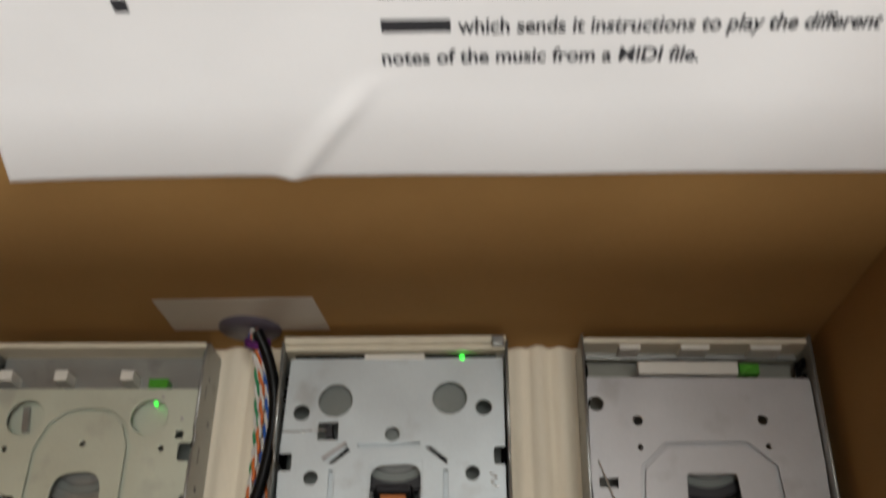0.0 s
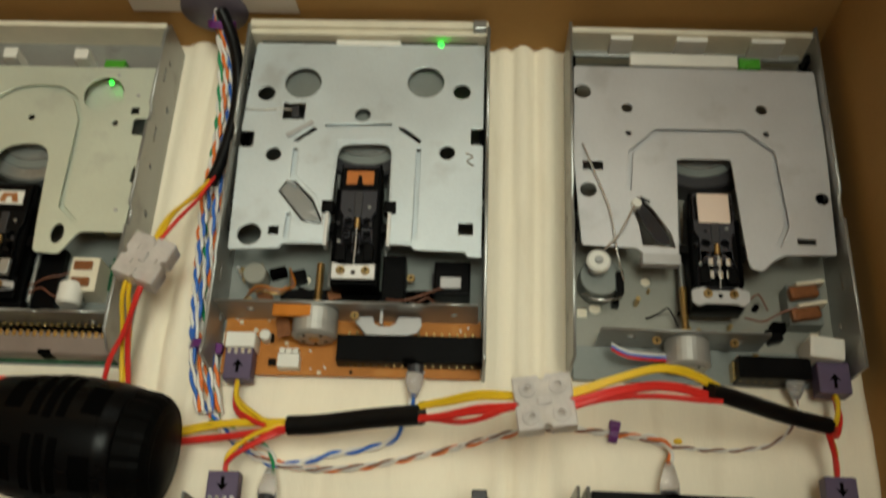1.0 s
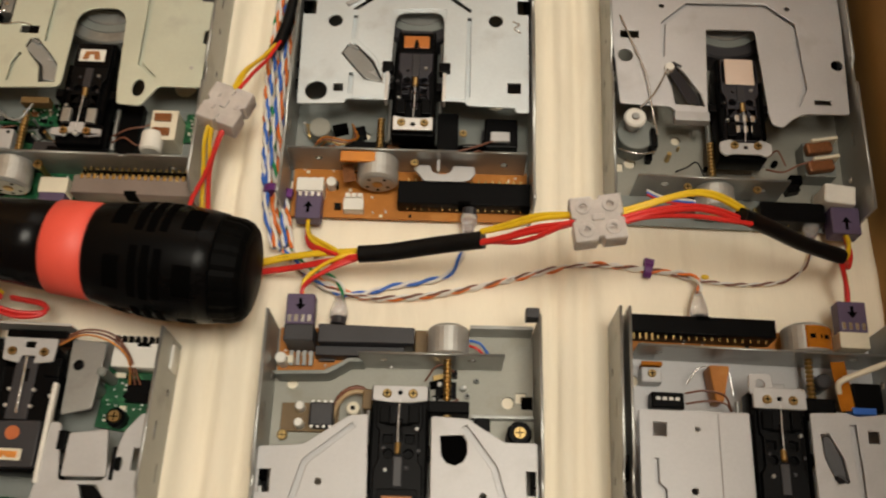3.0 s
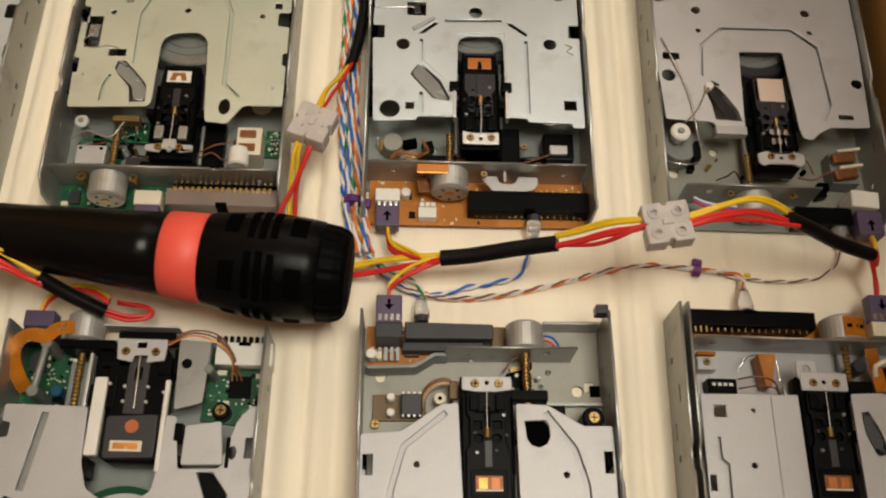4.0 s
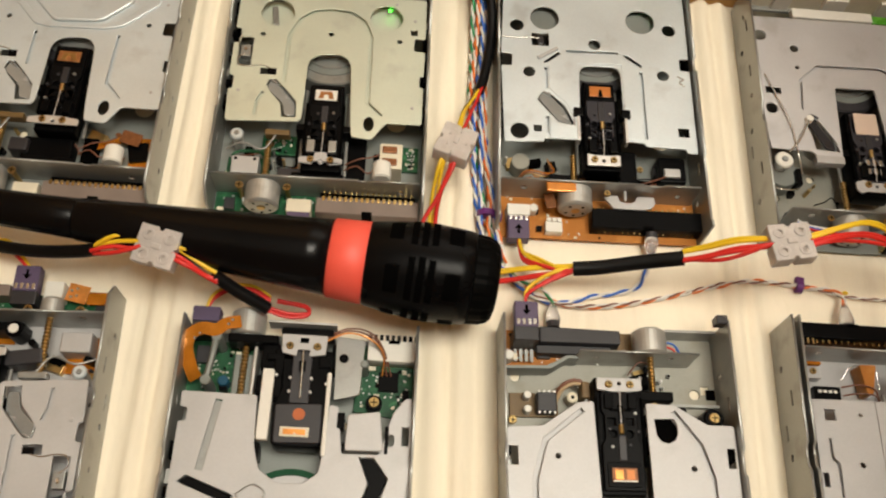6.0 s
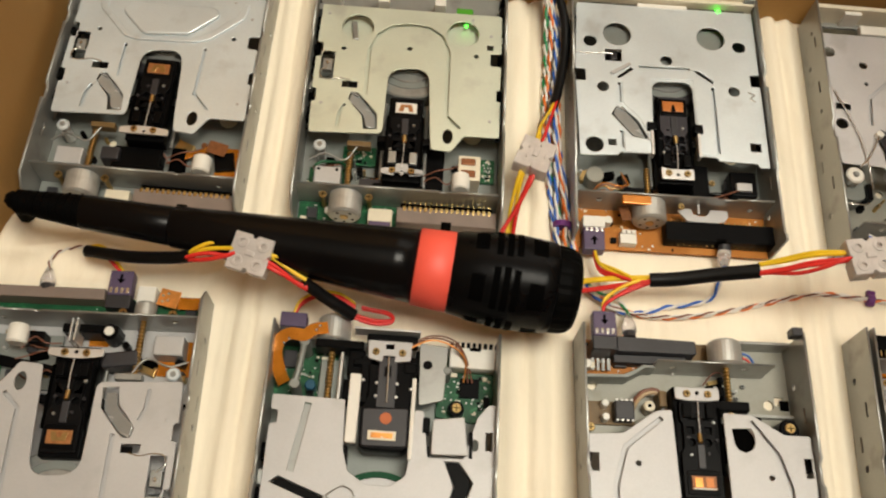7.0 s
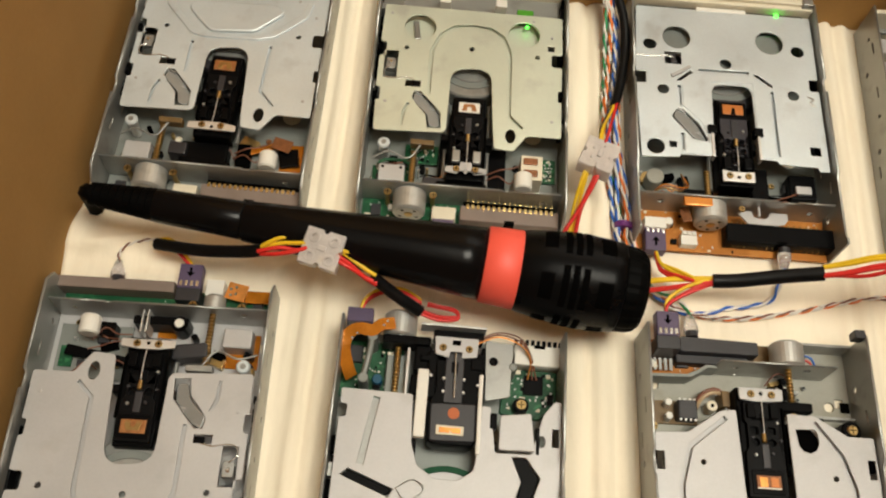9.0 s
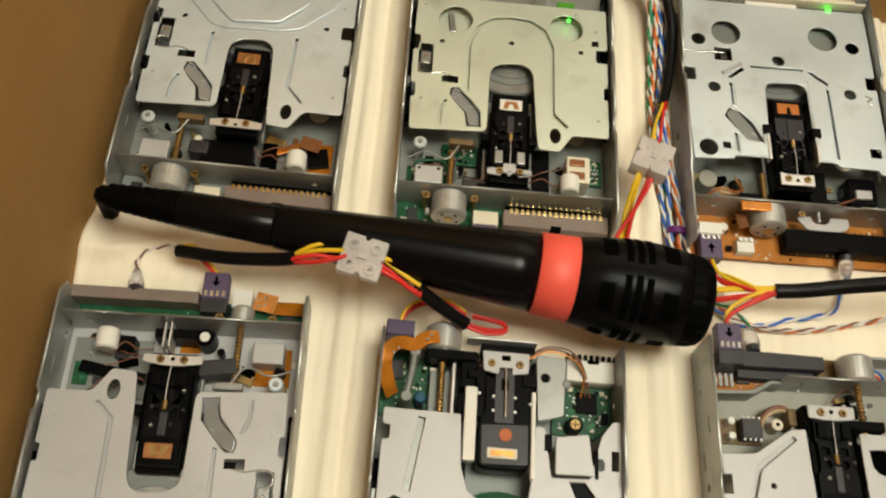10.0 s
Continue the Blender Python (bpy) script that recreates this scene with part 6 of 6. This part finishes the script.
# right-hand supply loom
P1 = [(-0.075, 0.050, 0.006), (-0.055, 0.0535, 0.010), (-0.036, 0.0545, 0.018), (-0.020, 0.0545, 0.0225)]
ry_bundle("supply_cable", "red and yellow supply wires emerging under the microphone", P1, 0.0014, 0.0009, 2, 3)
sleeve("black heatshrink over the supply wires in the aisle", [(-0.0215, 0.0543, 0.0225), (-0.010, 0.0545, 0.025), (0.008, 0.0555, 0.031), (0.0255, 0.0555, 0.038)], 0.0036)
P2 = [(0.0245, 0.0555, 0.038), (0.034, 0.0545, 0.045), (0.045, 0.0545, 0.055), (0.0560, 0.0545, 0.0615)]
ry_bundle("supply_cable", "red and yellow supply wires arching up to the terminal", P2, 0.0020, 0.00092, 3, 2)
terminal(pose(0.0637, 0.0535, 0.0625, 0, -4, 8), "translucent nylon terminal block on arched red and yellow wires")
P3 = [(0.0710, 0.0545, 0.0625), (0.084, 0.0585, 0.0625), (0.099, 0.0620, 0.060), (0.110, 0.0620, 0.0565), (0.1195, 0.0610, 0.052)]
ry_bundle("supply_cable", "red and yellow supply wires descending from the terminal", P3, 0.0022, 0.00092, 3, 2)
sleeve("black heatshrink sloping down to the last drives", [(0.1155, 0.0612, 0.0550), (0.128, 0.0612, 0.046), (0.145, 0.0605, 0.034), (0.1625, 0.0595, 0.0255)], 0.0030)
ry_bundle("plug_lead", "short red and yellow lead to a violet plug", [(0.1615, 0.0597, 0.0255), (0.1675, 0.061, 0.017), (0.1710, 0.068, 0.013), (0.1712, 0.0750, 0.0105)], 0.0016, 0.00085, 2, 2)
ry_bundle("plug_lead", "short red and yellow lead to a violet plug", [(0.1615, 0.0595, 0.0255), (0.1655, 0.0535, 0.018), (0.1665, 0.049, 0.016), (0.1666, 0.0440, 0.015)], 0.0012, 0.00085, 2, 2)
# branches beside the microphone's head
ry_bundle("plug_lead", "red and yellow branch to a violet plug", [(-0.022, 0.0545, 0.021), (-0.030, 0.0510, 0.021), (-0.038, 0.0470, 0.019), (-0.0425, 0.0430, 0.017), (-0.0426, 0.0385, 0.0155)], 0.0012, 0.00085, 2, 2)
ry_bundle("plug_lead", "red and yellow branch to a violet plug", [(-0.030, 0.0550, 0.020), (-0.038, 0.0590, 0.017), (-0.0435, 0.0650, 0.012), (-0.0448, 0.0745, 0.009)], 0.0012, 0.00085, 2, 2)

# left-hand supply loom
ry_bundle("plug_lead", "red and yellow lead to a violet plug", [(-0.2850, 0.0560, 0.012), (-0.2795, 0.0560, 0.013), (-0.2725, 0.0500, 0.013), (-0.2670, 0.0440, 0.012)], 0.0009, 0.00085, 2, 2)
sleeve("black heatshrink beside the microphone's handle", [(-0.2855, 0.0540, 0.014), (-0.262, 0.0480, 0.024), (-0.240, 0.0445, 0.034), (-0.2310, 0.0440, 0.0385)], 0.0030)
ry_bundle("supply_cable", "red and yellow wires between sleeve and terminal", [(-0.2325, 0.0440, 0.0380), (-0.222, 0.0445, 0.0430), (-0.2100, 0.0445, 0.0450)], 0.0020, 0.0010)
terminal(pose(-0.2035, 0.0435, 0.0450, 14, 0, -14), "translucent nylon terminal block leaning against the microphone")
ry_bundle("supply_cable", "red and yellow wires leaving the terminal", [(-0.1970, 0.0420, 0.0445), (-0.188, 0.0385, 0.0410), (-0.1785, 0.0355, 0.0350)], 0.0022, 0.0010)
sleeve("black heatshrink running under the microphone", [(-0.1805, 0.0360, 0.0365), (-0.170, 0.0320, 0.0280), (-0.1580, 0.0280, 0.0200)], 0.0030)
ry_bundle("supply_cable", "red wires looping beside the microphone", [(-0.1600, 0.0295, 0.0185), (-0.150, 0.0270, 0.0165), (-0.141, 0.0285, 0.0150), (-0.1420, 0.0325, 0.014), (-0.155, 0.0345, 0.014)], 0.0013, 0.0008, 3, 0)
ry_bundle("plug_lead", "red, yellow and brown lead looping to a plug", [(-0.158, 0.0340, 0.015), (-0.166, 0.0385, 0.016), (-0.176, 0.0385, 0.016), (-0.1835, 0.0345, 0.0145), (-0.1858, 0.0290, 0.0125)], 0.0011, 0.00085, 2, 1)

# middle loom: nylon terminal between the drives
sleeve("long black heatshrink hanging from the cable hole", [(-0.0690, 0.2300, 0.0280), (-0.0640, 0.2200, 0.0235), (-0.0600, 0.2050, 0.0200), (-0.0595, 0.1880, 0.0160), (-0.0625, 0.1660, 0.0140), (-0.0655, 0.1540, 0.0140)], 0.0026)
ry_bundle("supply_cable", "yellow and red wires between sleeve and terminal", [(-0.0650, 0.1560, 0.0140), (-0.0680, 0.1450, 0.0190), (-0.0725, 0.1320, 0.0270), (-0.0755, 0.1190, 0.0320)], 0.0013, 0.0008, 1, 2, along_y=True)
terminal(pose(-0.0778, 0.1100, 0.0345, 0, 6, 70), "pinkish nylon terminal block lying upside down between two drives", False)
wire("supply_cable", "yellow and red wires crossing under the microphone's head", [
    ([(-0.0822, 0.1050, 0.0335), (-0.0838, 0.0985, 0.0290), (-0.0850, 0.0900, 0.0190), (-0.0862, 0.0800, 0.0120), (-0.0868, 0.0690, 0.0085), (-0.0880, 0.0560, 0.0060)], 0.0009, YELLOW),
    ([(-0.0834, 0.1050, 0.0335), (-0.0856, 0.0980, 0.0300), (-0.0872, 0.0900, 0.0205), (-0.0880, 0.0800, 0.0130), (-0.0878, 0.0690, 0.0090), (-0.0890, 0.0560, 0.0060)], 0.0009, YELLOW),
    ([(-0.0770, 0.1045, 0.0335), (-0.0790, 0.0980, 0.0320), (-0.0828, 0.0910, 0.0265), (-0.0862, 0.0850, 0.0215), (-0.0905, 0.0785, 0.0175), (-0.0935, 0.0700, 0.0120)], 0.0010, RED),
    ([(-0.0778, 0.1045, 0.0325), (-0.0805, 0.0970, 0.0300), (-0.0838, 0.0890, 0.0230), (-0.0852, 0.0800, 0.0150), (-0.0852, 0.0690, 0.0090), (-0.0870, 0.0560, 0.0060)], 0.0010, RED)], "cable")

# twisted signal pairs down the gap
TRUNK = [(-0.0715, 0.2340, 0.0258), (-0.0690, 0.2240, 0.0215), (-0.0655, 0.2050, 0.0120), (-0.0650, 0.1800, 0.0080), (-0.0658, 0.1500, 0.0070), (-0.0640, 0.1200, 0.0070), (-0.0610, 0.0950, 0.0070), (-0.0585, 0.0780, 0.0070), (-0.0540, 0.0620, 0.0060)]


def pair(label, pts, a, b, r=0.0009, pitch=0.011, phase=0.0):
    w = thing("twisted_wire_pair", pose(0, 0, 0), label, "wire", "twisted signal wire pairs")
    for m, ph in ((a, phase), (b, phase + math.pi)):
        tube("strand", twist(pts, r * 0.95, pitch, ph), r, m, w, smooth=False, res=1)
    return w


rng = random.Random(4)
for k, (a, words) in enumerate(((BLUE, "blue"), (ORANGE, "orange"), (GREEN, "green"), (ORANGE, "orange"), (BLUE, "blue"), (ORANGE, "orange"), (BLUE, "blue"))):
    ang = 2 * math.pi * k / 7
    pts = [Vector(p) + Vector((0.0034 * math.cos(ang + 0.5 * j) * (0.5 if j < 2 else 1.15), 0, 0.0024 * math.sin(ang + 0.5 * j))) + Vector((rng.uniform(-0.0008, 0.0008), 0, rng.uniform(0, 0.0006)))
           for j, p in enumerate(TRUNK)]
    pair(words + " and white twisted pair running between two drives", pts, a, WIREW, 0.00072, 0.012 + 0.001 * k, k)


def tie(m, r, label):
    t = thing("cable_tie", m, label, "cable tie", "purple cable ties")
    bm = bmesh.new()
    lathe(bm, (0, -0.0016, 0), (0, 1, 0), [(0, r), (0.0001, r + 0.0010), (0.0031, r + 0.0010), (0.0032, r)], 20)
    part("loop", bm, PURPLE_TIE, t, smooth=False)
    bm = bmesh.new()
    add_box(bm, r - 0.0002, r + 0.0030, -0.0020, 0.0020, -0.0014, 0.0014, 0.0004)
    part("lock", bm, PURPLE_TIE, t)


tie(pose(-0.0598, 0.0870, 0.0074, 0, 0, -6), 0.0042, "purple cable tie round the twisted wires")
tie(pose(-0.0700, 0.2260, 0.0232, 40, 0, -6), 0.0040, "purple cable tie at the cable hole")

Z0 = 0.0032
OR = [(-0.0540, 0.0620, 0.006), (-0.0470, 0.0555, Z0), (-0.0260, 0.0450, Z0), (-0.0030, 0.0442, Z0), (0.0257, 0.0502, Z0), (0.0505, 0.0573, Z0), (0.0714, 0.0619, Z0), (0.0935, 0.0598, Z0), (0.1080, 0.0588, 0.004), (0.1125, 0.0540, 0.007), (0.1112, 0.0475, 0.009)]
pair("orange and white twisted pair along the cloth", OR, ORANGE, WIREW, 0.00068, 0.013)
BR = [(-0.0540, 0.0600, 0.005), (-0.0440, 0.0520, 0.0045), (-0.0250, 0.0440, 0.0045), (0.0000, 0.0448, 0.0045), (0.0300, 0.0515, 0.004), (0.0600, 0.0600, 0.004), (0.0935, 0.0604, 0.004), (0.1133, 0.0565, Z0), (0.1340, 0.0555, Z0), (0.1509, 0.0588, Z0), (0.1590, 0.0680, 0.005), (0.1590, 0.0745, 0.007)]
pair("brown and white twisted pair along the cloth", BR, BROWN, WIREW, 0.00048, 0.011)
BL = [(-0.0530, 0.0620, 0.006), (-0.0440, 0.0520, 0.005), (-0.0281, 0.0447, Z0), (-0.0077, 0.0493, Z0), (0.0108, 0.0538, Z0), (0.0175, 0.0620, 0.004), (0.0200, 0.0720, 0.007)]
pair("blue and white twisted pair curving to a connector", BL, BLUE, WIREW, 0.00072, 0.015)
GR = [(-0.0530, 0.0610, 0.006), (-0.0440, 0.0560, 0.004), (-0.0330, 0.0510, 0.004), (-0.0290, 0.0460, 0.005), (-0.0290, 0.0400, 0.008)]
pair("green and white twisted pair ending in a clear sleeve", GR, GREEN, WIREW, 0.00065, 0.014)
PK = [(-0.2835, 0.0600, 0.006), (-0.2930, 0.0600, 0.005), (-0.3015, 0.0575, 0.004), (-0.3045, 0.0520, 0.006), (-0.3030, 0.0440, 0.009)]
pair("thin pink and grey twisted pair beside the cardboard", PK, BROWN, WIREW, 0.0005, 0.009)
tie(pose(0.0931, 0.0597, 0.0036, 0, 0, 80), 0.0020, "purple cable tie round two thin pairs")


def clear_boot(p0, p1, label):
    b = thing("clear_connector_boot", pose(0, 0, 0), label, "connector", "clear connector boots")
    bm = bmesh.new()
    n = (Vector(p1) - Vector(p0)).length
    lathe(bm, p0, p1, [(0, 0.0014), (n * 0.3, 0.0024), (n * 0.7, 0.0034), (n, 0.0034)], 20)
    part("boot", bm, CLEAR, b, smooth=True)
    bm = bmesh.new()
    q = Vector(p1) + (Vector(p1) - Vector(p0)).normalized() * 0.003
    add_cyl(bm, p1, q, 0.0030, seg=12)
    part("contact_housing", bm, GREY_DARK, b)


clear_boot((0.1113, 0.0490, 0.0090), (0.1108, 0.0385, 0.0100), "clear tapered boot on the orange pair")
clear_boot((0.0200, 0.0700, 0.0070), (0.0204, 0.0790, 0.0085), "clear tapered boot on the blue pair")
clear_boot((-0.0290, 0.0420, 0.0080), (-0.0290, 0.0325, 0.0095), "clear tapered boot on the green pair")
clear_boot((-0.3030, 0.0460, 0.0085), (-0.3015, 0.0370, 0.0100), "clear tapered boot beside the cardboard wall")
clear_boot((0.1590, 0.0740, 0.0070), (0.1590, 0.0805, 0.0085), "clear tapered boot on the brown pair")

# a crumb on the cloth
bm = bmesh.new()
bmesh.ops.create_icosphere(bm, subdivisions=2, radius=0.0014, matrix=Matrix.Translation((0.1165, 0.0585, 0.0022)) @ Matrix.Diagonal((1.2, 0.8, 0.5, 1)))
tagged(part("yellow_crumb", bm, YELLOW, smooth=True), "small yellow scrap lying on the cloth", "scrap")
